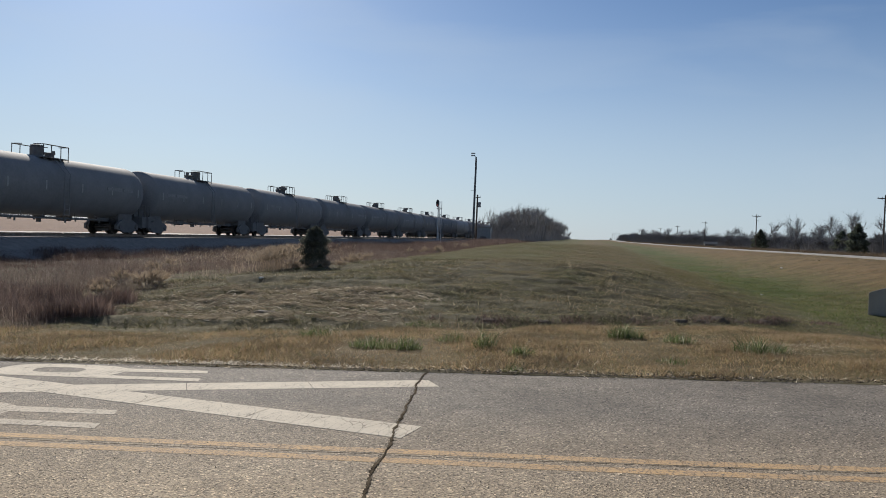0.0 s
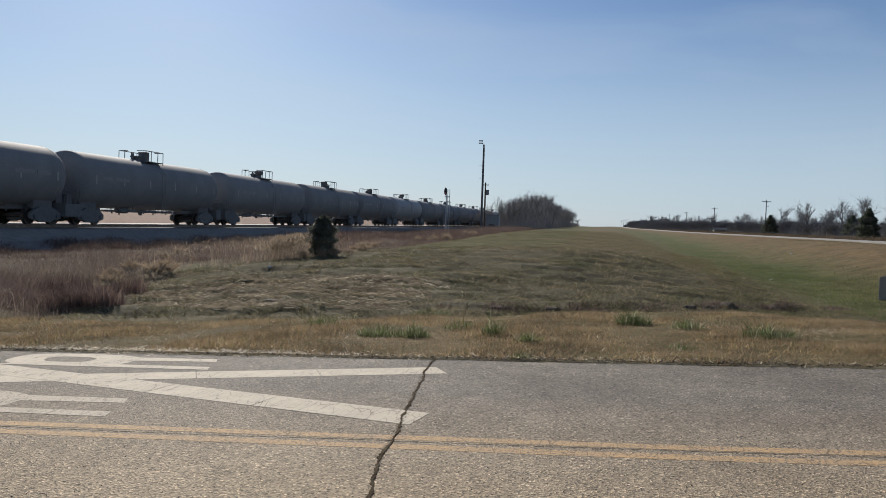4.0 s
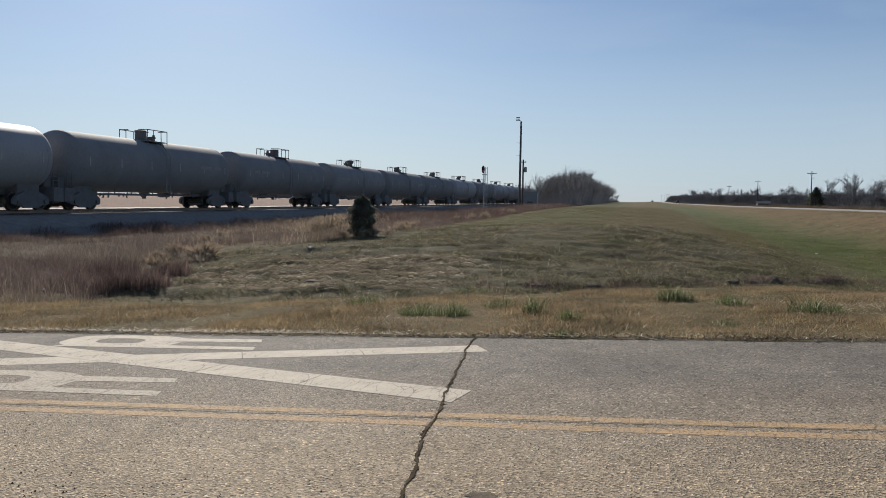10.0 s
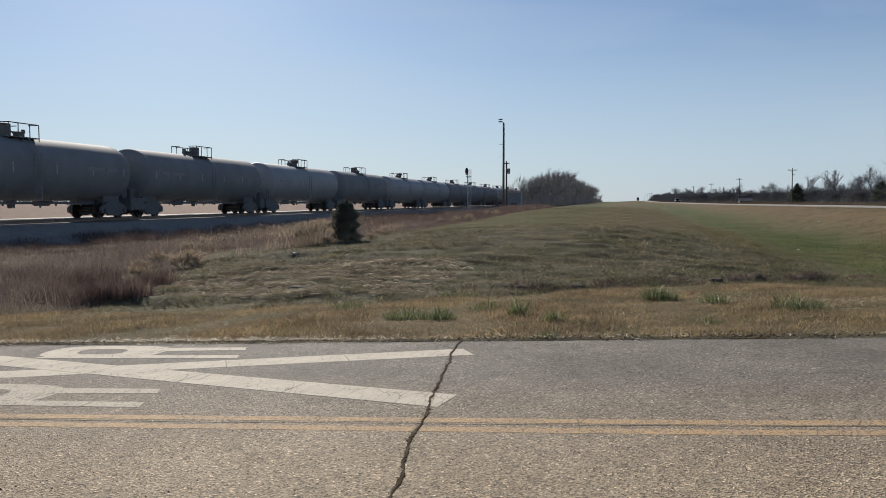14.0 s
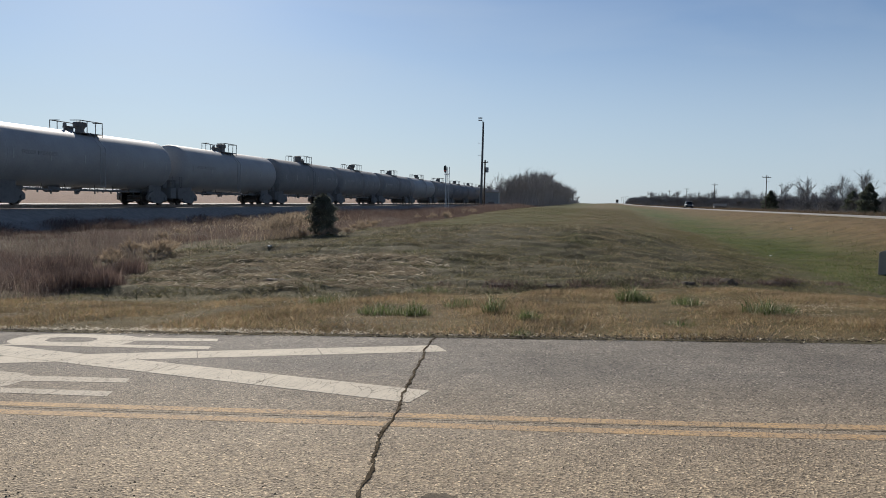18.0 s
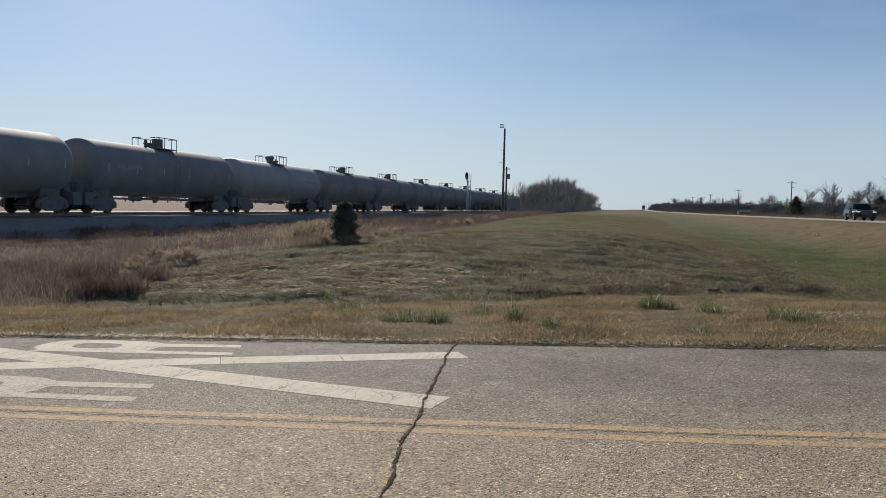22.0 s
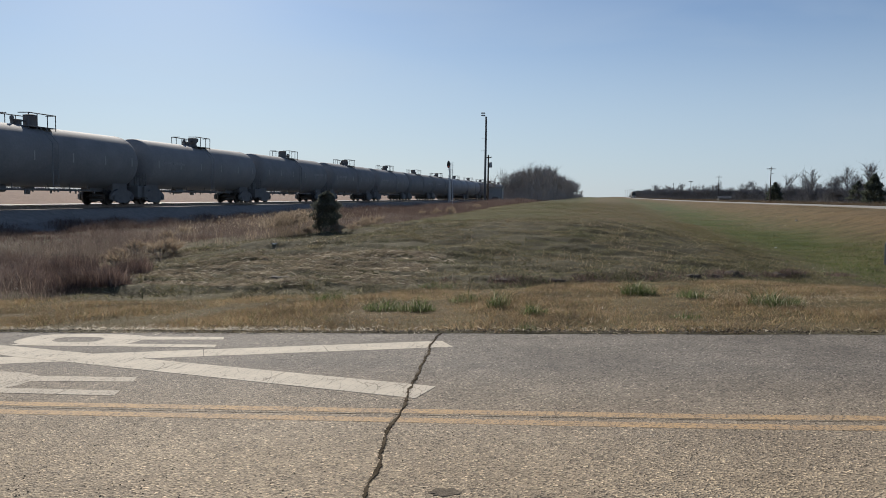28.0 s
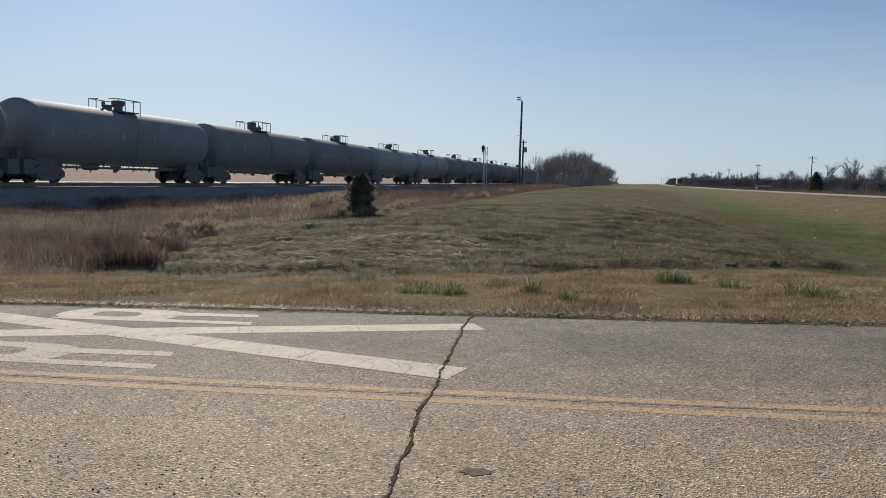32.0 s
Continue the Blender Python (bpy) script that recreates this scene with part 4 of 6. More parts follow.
    me = blade_mesh(x, y, rng.uniform(0.02, 0.06, n) * (0.6 + 0.8 * c), rng.uniform(0.012, 0.03, n), rng.uniform(1.0, 3.4, n), rng)
    tagged(part("bank_grass", me, BANK_GRASS), "short brown dry grass on the highway bank", "grass", kind="stuff")
    # rank clumps on the bank
    tx, ty = scatter(rng, 2600, 8.5, 20.5, 20, 75)
    c = clumpy(tx, ty, 0.55, 93)
    keep = (tx < 21.0 + SLANT * ty) & (rng.random(len(tx)) < c ** 2 * (0.25 + 0.75 * step(46, 26, ty)))
    tx, ty = tx[keep], ty[keep]
    sz = 0.5 + 1.1 * rng.random(len(tx)) ** 2
    x = (tx[:, None] + rng.normal(0, 0.16, (len(tx), 22)) * sz[:, None]).ravel()
    y = (ty[:, None] + rng.normal(0, 0.10, (len(tx), 22)) * sz[:, None]).ravel()
    h = (rng.uniform(0.05, 0.14, (len(tx), 22)) * sz[:, None]).ravel()
    me = blade_mesh(x, y, h, rng.uniform(0.012, 0.03, len(x)), rng.uniform(0.6, 2.4, len(x)), rng)
    tagged(part("bank_tussocks", me, TUSSOCK), "dark brown grass clumps on the highway bank", "grass", kind="stuff")
    x, y = scatter(rng, 60000, 2.5, 8.0, 20, 60)
    keep = rng.random(len(x)) < np.exp(-((x - 5.0 - 0.02 * (y - 30)) / 1.1) ** 2)
    x, y = x[keep], y[keep]
    n = len(x)
    me = blade_mesh(x, y, rng.uniform(0.04, 0.11, n), rng.uniform(0.014, 0.03, n), rng.uniform(0.3, 1.4, n), rng)
    tagged(part("strip_grass", me, MEADOW_GRASS), "tan dry grass between the mound and the swale", "grass", kind="stuff")
    # dead weeds at the brush's near end, dark also for its self-shade
    x, y = scatter(rng, 95000, -20, -9, 14.6, 22)
    c = clumpy(x, y, 1.5, 71)
    keep = (x < brush_edge(y) - 0.1 + 0.8 * (c - 0.5)) & (y > 14.9 + 0.5 * clumpy(x, y, 2, 4)) & (rng.random(len(x)) < 0.9 * c * step(22, 17, y))
    x, y, c = x[keep], y[keep], c[keep]
    n = len(x)
    me = blade_mesh(x, y, rng.uniform(0.15, 0.5, n) * (0.4 + 0.8 * c), rng.uniform(0.006, 0.02, n), rng.uniform(0.1, 1.0, n), rng, segs=2)
    tagged(part("dead_weeds", me, WEED), "dead weeds darkened for self-shade at the end of the brush", "weeds", kind="stuff")
    # tall russet brush towards the railway
    x, y = scatter(rng, 640000, -28, -8, 12.5, 150)
    c = clumpy(x, y, 1.1, 11)
    e = brush_edge(y) + 1.2 * (clumpy(x, y, 1.6, 12) - 0.5)
    keep = (x < e) & (x > -24.6 - 0.9 * clumpy(x, y, 0.9, 77)) & (y > 13.2 + 0.6 * clumpy(x, y, 2, 4)) & (rng.random(len(x)) < (0.35 + 0.65 * c) * np.clip(1.4 - 0.012 * y, 0.25, 1))
    x, y, c, e = x[keep], y[keep], c[keep], e[keep]
    n = len(x)
    h = (0.10 + 0.60 * rng.random(n) ** 1.5) * (0.35 + 0.75 * c) * np.clip(0.35 + (e - x) * 0.25, 0.35, 1) * (1 - 0.4 * step(-16, -21, x) * step(50, 25, y)) * (1 - 0.25 * step(26, 34, y)) * (0.6 + 0.7 * clumpy(x, y, 0.45, 15))
    me = blade_mesh(x, y, h, rng.uniform(0.003, 0.009, n), rng.uniform(0.15, 2.1, n), rng, segs=2)
    tagged(part("brush_grass", me, BRUSH_GRASS), "tall russet brown dead grass below the railway bank", "grass", kind="stuff")
    # the tall brush between the railway and the meadow, farther on
    x, y = scatter(rng, 95000, -26.8, -10.5, 62, 172)
    c = clumpy(x, y, 0.5, 85)
    keep = (x < brush_edge(y) + 0.6 * (c - 0.5)) & (rng.random(len(x)) < 0.35 + 0.65 * c)
    x, y, c = x[keep], y[keep], c[keep]
    n = len(x)
    h = rng.uniform(0.25, 1.0, n) * (0.45 + 0.75 * c) * np.clip(0.35 + 0.25 * (brush_edge(y) - x), 0.35, 1)
    me = blade_mesh(x, y, h, rng.uniform(0.012, 0.032, n), rng.uniform(0.1, 1.2, n), rng, segs=2)
    tagged(part("far_brush", me, WEED), "russet brush between the railway and the meadow", "brush", kind="stuff")
    # dark weeds added on the ballast foot in place of the train's shade
    x, y = scatter(rng, 80000, -26.9, -24.4, 13, 130)
    keep = rng.random(len(x)) < np.clip(1.25 - 0.009 * y, 0.2, 1) * step(-26.9, -26.0, x + 0.8 * clumpy(x, y, 0.7, 79))
    x, y = x[keep], y[keep]
    n = len(x)
    me = blade_mesh(x, y, rng.uniform(0.12, 0.42, n) * (0.5 + 0.8 * clumpy(x, y, 0.9, 80)), rng.uniform(0.008, 0.022, n), rng.uniform(0.2, 1.4, n), rng, segs=2)
    tagged(part("shade_weeds", me, WEED), "added dark weeds standing in for shade at the ballast foot", "weeds", kind="stuff")
    # low brush at the foot of the bank
    x, y = scatter(rng, 190000, -26.2, -11, 14, 150)
    keep = (x < brush_edge(y) - 0.5 * clumpy(x, y, 1.3, 78)) & ((x < -15) | (y > 44)) & (rng.random(len(x)) < np.clip(1.3 - 0.009 * y, 0.25, 1))
    x, y = x[keep], y[keep]
    n = len(x)
    me = blade_mesh(x, y, rng.uniform(0.08, 0.34, n) * (0.4 + 0.9 * clumpy(x, y, 0.8, 16)) * (1 + 0.9 * step(-22.5, -24.5, x)), rng.uniform(0.006, 0.018, n), rng.uniform(0.2, 1.8, n), rng, segs=2)
    tagged(part("low_brush", me, WEED), "low dark brush at the foot of the railway bank", "brush", kind="stuff")
    # pale plumes by the evergreen bush and along the brush's edge
    x, y = scatter(rng, 42000, -19, -10.5, 26, 60)
    c = clumpy(x, y, 0.9, 21)
    near = np.exp(-((x + 12.1) / 0.7) ** 2 - ((y - 29.8) / 1.0) ** 2)
    keep = (rng.random(len(x)) < np.maximum(near, 0.045 * c * step(44, 34, y))) & ((x < brush_edge(y) + 0.3) | (near > 0.35))
    x, y = x[keep], y[keep]
    n = len(x)
    me = blade_mesh(x, y, rng.uniform(0.25, 0.85, n), rng.uniform(0.006, 0.018, n), rng.uniform(0.15, 1.2, n), rng, segs=2)
    tagged(part("plume_grass", me, PLUME), "pale feathery plume grass catching the light", "grass", kind="stuff")
    x, y = np.concatenate([rng.normal(-12.1, 0.6, 3400), rng.uniform(-17, -11, 1600)]), np.concatenate([rng.normal(29.8, 0.6, 3400), rng.uniform(27, 40, 1600)])
    n = len(x)
    me = blade_mesh(x, y, rng.uniform(0.04, 0.16, n), rng.uniform(0.012, 0.03, n), rng.uniform(0.3, 2.0, n), rng, z=ground_z(x, y) + rng.uniform(0.45, 0.9, n) * (0.8 + 0.3 * clumpy(x, y, 3, 27)))
    tagged(part("plume_heads", me, PLUME), "fluffy pale seed heads of plume grass", "grass", kind="stuff")
    # straw swept to the road's edge
    n = 3600
    x = rng.uniform(-13, 7, n)
    y = road_far(x) + rng.normal(0.10, 0.10, n)
    keep = rng.random(n) < 0.6 * clumpy(x, y, 2.4, 61) ** 2.5 * np.where(x < -2.5, 1.0, 0.25)
    x, y = x[keep], y[keep]
    n = len(x)
    me = blade_mesh(x, y, rng.uniform(0.005, 0.028, n), rng.uniform(0.007, 0.017, n), rng.uniform(3, 9, n), rng, z=road_z(x) + np.where(y < road_far(x), 0.006, 0.03), sink=0.0)
    tagged(part("straw_litter", me, STRAW), "bleached straw swept along the road edge", "straw", kind="stuff")
    n = 1500
    x = np.where(rng.random(n) < 0.5, rng.normal(-5.6, 1.6, n), rng.uniform(-13, 7, n))
    y = road_far(x) + rng.normal(0.10, 0.09, n)
    me = blade_mesh(x, y, rng.uniform(0.004, 0.02, n), rng.uniform(0.008, 0.02, n), rng.uniform(3, 9, n), rng, z=road_z(x) + np.where(y < road_far(x), 0.006, 0.03), sink=0.0)
    tagged(part("bleached_chips", me, STRAW), "bleached plant chips along the road edge", "debris", kind="stuff")
    n = 9000
    x = rng.uniform(-13, 7.5, n)
    y = road_far(x) + 0.03 + rng.gamma(1.6, 0.075, n) - 0.05
    keep = rng.random(n) < 0.35 + 0.65 * clumpy(x, y, 3.1, 63)
    x, y = x[keep], y[keep]
    n = len(x)
    me = blade_mesh(x, y, rng.uniform(0.004, 0.020, n), rng.uniform(0.012, 0.034, n), rng.uniform(0.5, 3.5, n), rng, z=road_z(x) + np.where(y < road_far(x), 0.004, 0.016), sink=0.0)
    tagged(part("edge_debris", me, EDGE_DEBRIS), "dark leaf mould and soil crumbs along the road edge", "debris", kind="stuff")
    n = 650
    x, y = rng.normal(3.1, 0.7, n), rng.normal(13.3, 0.5, n)
    me = blade_mesh(x, y, rng.uniform(0.008, 0.03, n), rng.uniform(0.006, 0.014, n), rng.uniform(3, 9, n), rng, sink=-0.03)
    tagged(part("mown_straw", me, STRAW), "pale mown straw lying on the verge", "straw", kind="stuff")
    n = 6000
    x, y = scatter(rng, n, -15, 9, 10, 30)
    x = np.where(rng.random(n) < 0.5, -14 + 11 * rng.random(n), x)
    keep = (y > road_far(x) + 0.3) & (x > brush_edge(y) - 0.4)
    x, y = x[keep], y[keep]
    n = len(x)
    me = blade_mesh(x, y, rng.uniform(0.01, 0.04, n), rng.uniform(0.006, 0.014, n), rng.uniform(2, 5, n), rng, sink=-0.02)
    me2 = straw_tangle(rng)
    tagged(part("straw_tangle", me2, TANGLE), "tangled pale straw flattened on the side of the mound", "straw", kind="stuff")
    tagged(part("dead_straw", me, STRAW), "pale dead straw lying in the grass", "straw", kind="stuff")


build_grass()


def grass_tuft(x, y, r, h, n, seed):
    rng = np.random.default_rng(seed)
    a, d = rng.uniform(0, 2 * np.pi, n), r * np.sqrt(rng.random(n))
    px, py = d * np.cos(a), d * np.sin(a) * 0.7
    hh = h * rng.uniform(0.4, 1.0, n) * (1 - 0.5 * (d / r) ** 2)
    me = blade_mesh(px, py, hh, rng.uniform(0.006, 0.014, n), rng.uniform(0.2, 1.4, n), rng, segs=2, z=np.zeros(n))
    ob = part("grass_tuft", me, TUFT_GREEN, at=pose(x, y, float(ground_z(x, y))))
    tagged(ob, "green tuft of coarse grass in the dry verge", "grass tuft", "green tufts on the verge")


for i_, (x_, y_, r_, h_, n_) in enumerate([(-3.3, 12.15, 0.48, 0.19, 380), (-2.75, 12.05, 0.34, 0.22, 220), (-4.7, 13.5, 0.42, 0.20, 160), (-2.25, 13.4, 0.35, 0.18, 120), (-1.55, 12.3, 0.22, 0.34, 150), (-0.92, 11.3, 0.24, 0.20, 200), (-0.87, 9.86, 0.22, 0.10, 160),
                                           (0.60, 14.5, 0.30, 0.28, 300), (0.80, 14.3, 0.20, 0.26, 110), (1.47, 13.6, 0.34, 0.20, 170), (2.45, 12.45, 0.40, 0.27, 330), (2.80, 12.6, 0.25, 0.20, 130), (1.18, 11.35, 0.28, 0.12, 110), (-3.4, 16.6, 0.5, 0.16, 130), (5.45, 14.9, 0.40, 0.26, 200), (-0.3, 17.6, 0.5, 0.14, 120)]):
    grass_tuft(x_, y_, r_ * 0.82, h_ * 1.4, n_, 100 + i_)

SOIL = weathered("dark_bare_soil", (0.055, 0.043, 0.032), (0.12, 0.095, 0.07), 0.95, 0, 4, 30, 0.8)


def soil_clod(x, y, sx, sy, h, seed):
    """A bare washed-out hump of earth at the foot of the mound."""
    bm = bmesh.new()
    bmesh.ops.create_icosphere(bm, subdivisions=3, radius=1.0)
    for v in bm.verts:
        k = 1 + 0.4 * noise.fractal(v.co * 2.8 + Vector((seed, 0, 0)), 1.0, 2.0, 3)
        v.co = Vector((v.co.x * sx * k, v.co.y * sy * k, v.co.z * h * k))
    ob = part("earth_clod", bm, SOIL, at=pose(x, y, float(ground_z(x, y)) - h * 0.5), smooth=True)
    tagged(ob, "dark bare earth washed out at the foot of the mound", "earth", "earth clods")


for i_, (x_, y_, sx_, sy_, h_) in enumerate([(-7.3, 17.6, 0.45, 0.30, 0.13), (2.2, 20.2, 0.22, 0.16, 0.10), (2.75, 20.6, 0.26, 0.18, 0.13), (3.25, 21.2, 0.30, 0.22, 0.20), (3.8, 21.8, 0.22, 0.18, 0.10), (4.7, 22.8, 0.26, 0.2, 0.14), (5.2, 23.3, 0.3, 0.2, 0.12), (5.9, 24.1, 0.22, 0.18, 0.10), (-2.2, 18.0, 0.25, 0.15, 0.07), (-1.0, 18.3, 0.28, 0.15, 0.06)]):
    soil_clod(x_, y_, sx_, sy_, h_, i_ * 3.7)


def foot_weeds():
    """Short dark dead weeds along the washed-out foot of the mound."""
    rng = np.random.default_rng(91)
    n = 9500
    x = rng.uniform(-3.5, 7.2, n)
    y = np.interp(x, [-3.5, -2, 0, 2, 4, 6.8], [17.6, 18.0, 18.6, 20.1, 21.9, 25.0]) + rng.normal(0, 0.28, n)
    keep = rng.random(n) < clumpy(x, y, 2.6, 93) * np.where(x > 0.8, 1.0, 0.55)
    x, y = x[keep], y[keep]
    n = len(x)
    me = blade_mesh(x, y, rng.uniform(0.04, 0.16, n), rng.uniform(0.012, 0.03, n), rng.uniform(0.2, 1.3, n), rng)
    tagged(part("foot_weeds", me, WEED), "short dark weeds along the foot of the mound", "weeds", kind="stuff")


foot_weeds()


LITTER = weathered("crumpled_white_plastic", (0.6, 0.6, 0.58), (0.75, 0.75, 0.73), 0.5, 0, 8, 40, 0.2)


def litter(x, y, r, seed):
    """A crumpled scrap of white plastic caught in the grass."""
    bm = bmesh.new()
    bmesh.ops.create_icosphere(bm, subdivisions=2, radius=r)
    for v in bm.verts:
        k = 1 + 0.8 * noise.noise(v.co * (3.0 / r) * 0.6 + Vector((seed, 2, 5)))
        v.co = Vector((v.co.x * k * 1.5, v.co.y * k, v.co.z * k * 0.5))
    tagged(part("litter_scrap", bm, LITTER, at=pose(x, y, float(ground_z(x, y)) + r * 0.3, 0, 0, seed * 40)), "crumpled white plastic scrap caught in grass", "litter", "scraps of litter")


for i_, (x_, y_, r_) in enumerate([(-10.75, 25.1, 0.06), (13.37, 60.1, 0.075), (7.62, 37.9, 0.05), (-12.9, 15.7, 0.05), (-13.6, 16.0, 0.05), (-19.5, 33.0, 0.06), (-18.2, 31.0, 0.06)]):
    litter(x_, y_, r_, i_ + 1)


# ---- flaws of the road ----
def wobble_strip(name, pts, w0, w1, label, seed, category="crack", n=60, lift=0.0065):
    rng = np.random.default_rng(seed)
    p = np.array(pts, float)
    s = np.concatenate([[0], np.cumsum(np.hypot(*np.diff(p, axis=0).T))])
    u = np.linspace(0, s[-1], n)
    cx, cy = np.interp(u, s, p[:, 0]), np.interp(u, s, p[:, 1])
    slow = np.convolve(rng.normal(0, 1, n + 24), np.hanning(25) / 4.0, "valid")
    jit = slow * min(w1, 0.04) * 0.30 + rng.normal(0, 1, n) * min(w1, 0.04) * 0.07
    if abs(p[-1, 0] - p[0, 0]) > abs(p[-1, 1] - p[0, 1]):
        cy = cy + jit
    else:
        cx = cx + jit
    dx, dy = np.gradient(cx), np.gradient(cy)
    ln = np.hypot(dx, dy) + 1e-9
    w = (w0 + (w1 - w0) * np.clip(0.42 + 0.16 * np.convolve(rng.normal(0, 1, n + 6), np.hanning(9)[1:-1] / 1.7, "valid") + 0.22 * rng.normal(0, 1, n), 0.05, 1)) / 2
    lx, ly, rx, ry = cx - dy / ln * w, cy + dx / ln * w, cx + dy / ln * w, cy - dx / ln * w
    bm = bmesh.new()
    a = [bm.verts.new((q, r, float(road_z(q)) + lift)) for q, r in zip(lx, ly)]
    b = [bm.verts.new((q, r, float(road_z(q)) + lift)) for q, r in zip(rx, ry)]
    c = [bm.verts.new((q, r, float(road_z(q)) - 0.02)) for q, r in zip(lx, ly)]
    d = [bm.verts.new((q, r, float(road_z(q)) - 0.02)) for q, r in zip(rx, ry)]
    for i in range(n - 1):
        bm.faces.new((a[i], b[i], b[i + 1], a[i + 1]))
        bm.faces.new((c[i], a[i], a[i + 1], c[i + 1]))
        bm.faces.new((b[i], d[i], d[i + 1], b[i + 1]))
    bmesh.ops.recalc_face_normals(bm, faces=bm.faces[:])
    return tagged(part(name, bm, SEAM), label, category, "cracks in the road")


wobble_strip("road_crack", [(-1.03, 2.1), (-1.13, 3.3), (-1.19, 3.86), (-1.285, 4.5), (-1.34, 4.8), (-1.43, 5.4), (-1.468, 5.8), (-1.52, 6.2), (-1.62, 7.0), (-1.725, 7.8), (-1.87, 8.95), (-1.89, 9.42)], 0.002, 0.036, "dark open transverse crack across the asphalt", 3, n=480)
wobble_strip("road_crack", [(-12, road_mid(-12) + 0.02), (-6, road_mid(-6) + 0.03), (-3, road_mid(-3) - 0.01), (-1.45, road_mid(-1.45) + 0.03)], 0.001, 0.006, "thin dark crack along the yellow lines", 4, n=300, lift=0.0015)
wobble_strip("road_crack", [(-1.45, road_mid(-1.45) + 0.01), (1, road_mid(1) + 0.03), (3.5, road_mid(3.5) - 0.02), (8, road_mid(8))], 0.001, 0.007, "thin dark crack along the yellow lines", 8, n=260, lift=0.0015)


def tar_patch(x, y, rx, ry):
    """A scuffed spot of old tar with a ragged rim."""
    bm = bmesh.new()
    n = 40
    rim = []
    for k in range(n):
        a = 2 * math.pi * k / n
        q = 1 + 0.38 * noise.fractal(Vector((math.cos(a) * 2.6, math.sin(a) * 2.6, 4.2)), 0.8, 2.0, 3)
        px, py = x + rx * q * math.cos(a), y + ry * q * math.sin(a)
        rim.append((px, py))
    poly_slab(bm, rim, -0.02, 0.003, on_road(0.0))
    tagged(part("road_patch", bm, weathered("scuffed_tar", (0.05, 0.038, 0.026), (0.19, 0.148, 0.10), 1.0, 0, 16, 90, 0.9, (0.35, 0.66))), "small scuffed tar spot in the asphalt", "patch", "cracks in the road")


tar_patch(-0.80, 4.23, 0.078, 0.058)


def road_grit():
    """Loose dark stones on the road."""
    rng = np.random.default_rng(5)
    n = 8000
    x, y = scatter(rng, n, -7, 4.5, 2.2, 9.4)
    keep = rng.random(n) < np.where(y < 5.4, 1.0, 0.35) * (0.25 + 0.75 * clumpy(x, y, 1.7, 19)) * (0.5 + 0.5 * step(5.0, 3.6, y))
    x, y = x[keep], y[keep]
    n = len(x)
    r = rng.uniform(0.0025, 0.008, n) * np.where(y < 4.2, 1.25, 0.9)
    a = np.array([[1, 0, 0], [-0.5, 0.87, 0], [-0.5, -0.87, 0], [0, 0, 0.9]])
    v = np.stack([x, y, road_z(x) + 0.001], -1)[:, None] + a[None] * r[:, None, None]
    i = np.arange(n)[:, None] * 4
    f = np.concatenate([i + [0, 1, 3], i + [1, 2, 3], i + [2, 0, 3]], 0)
    tagged(part("road_grit", raw_mesh(v.reshape(-1, 3), f), SEAM), "loose dark grit on the asphalt", "grit", kind="stuff")


road_grit()


def crack_crumbs():
    """Loose crumbs that the transverse crack has shed."""
    rng = np.random.default_rng(15)
    n = 900
    y = 2.3 + 7.0 * rng.random(n) ** 0.9
    x = np.interp(y, [2.1, 3.3, 3.86, 4.5, 5.4, 6.2, 7.0, 7.8, 8.95, 9.42], [-1.03, -1.13, -1.19, -1.285, -1.43, -1.52, -1.62, -1.725, -1.87, -1.89]) + rng.normal(0, 0.016, n)
    r0 = rng.uniform(0.002, 0.007, n)
    a = np.array([[1, 0, 0], [-0.5, 0.87, 0], [-0.5, -0.87, 0], [0.1, 0, 0.35]])
    v = np.stack([x, y, road_z(x) + 0.004], -1)[:, None] + a[None] * r0[:, None, None]
    i = np.arange(n)[:, None] * 4
    f = np.concatenate([i + [0, 1, 3], i + [1, 2, 3], i + [2, 0, 3]], 0)
    tagged(part("crack_crumbs", raw_mesh(v.reshape(-1, 3), f), SEAM), "dark crumbs along the crack in the asphalt", "grit", kind="stuff")


crack_crumbs()


# ---- woody plants ----
TWIG = weathered("bare_twigs", (0.25, 0.232, 0.222), (0.40, 0.376, 0.356), 0.95, 0, 0.6, 10, 0.1)
DARK_TWIG = weathered("dark_bare_twigs", (0.172, 0.167, 0.170), (0.265, 0.256, 0.254), 0.95, 0, 0.3, 10, 0.1)
CEDAR_LEAF = foliage("cedar_foliage", [(0.0, (0.078, 0.092, 0.068)), (0.7, (0.12, 0.136, 0.102)), (1.0, (0.17, 0.18, 0.135))], big=0.8, trans=0.35)
# CEDAR_LEAF made lighter: veiling glare over the small bush put into colour
BUSH_LEAF = foliage("glare_lifted_bush_foliage", [(0.0, (0.105, 0.115, 0.092)), (0.7, (0.155, 0.165, 0.132)), (1.0, (0.23, 0.225, 0.18))], big=0.8, trans=0.35)


def tube(v, f, a, b, r0, r1, k=5):
    a, b = np.array(a), np.array(b)
    d = (b - a) / (np.linalg.norm(b - a) + 1e-9)
    u = np.cross(d, [0.3, 0.8, 0.52])
    u /= np.linalg.norm(u)
    w = np.cross(d, u)
    i = len(v)
    for c, r in ((a, r0), (b, r1)):
        for j in range(k):
            t = 2 * math.pi * j / k
            v.append(c + r * (math.cos(t) * u + math.sin(t) * w))
    for j in range(k):
        m = (j + 1) % k
        f.append((i + j, i + m, i + k + m))
        f.append((i + j, i + k + m, i + k + j))


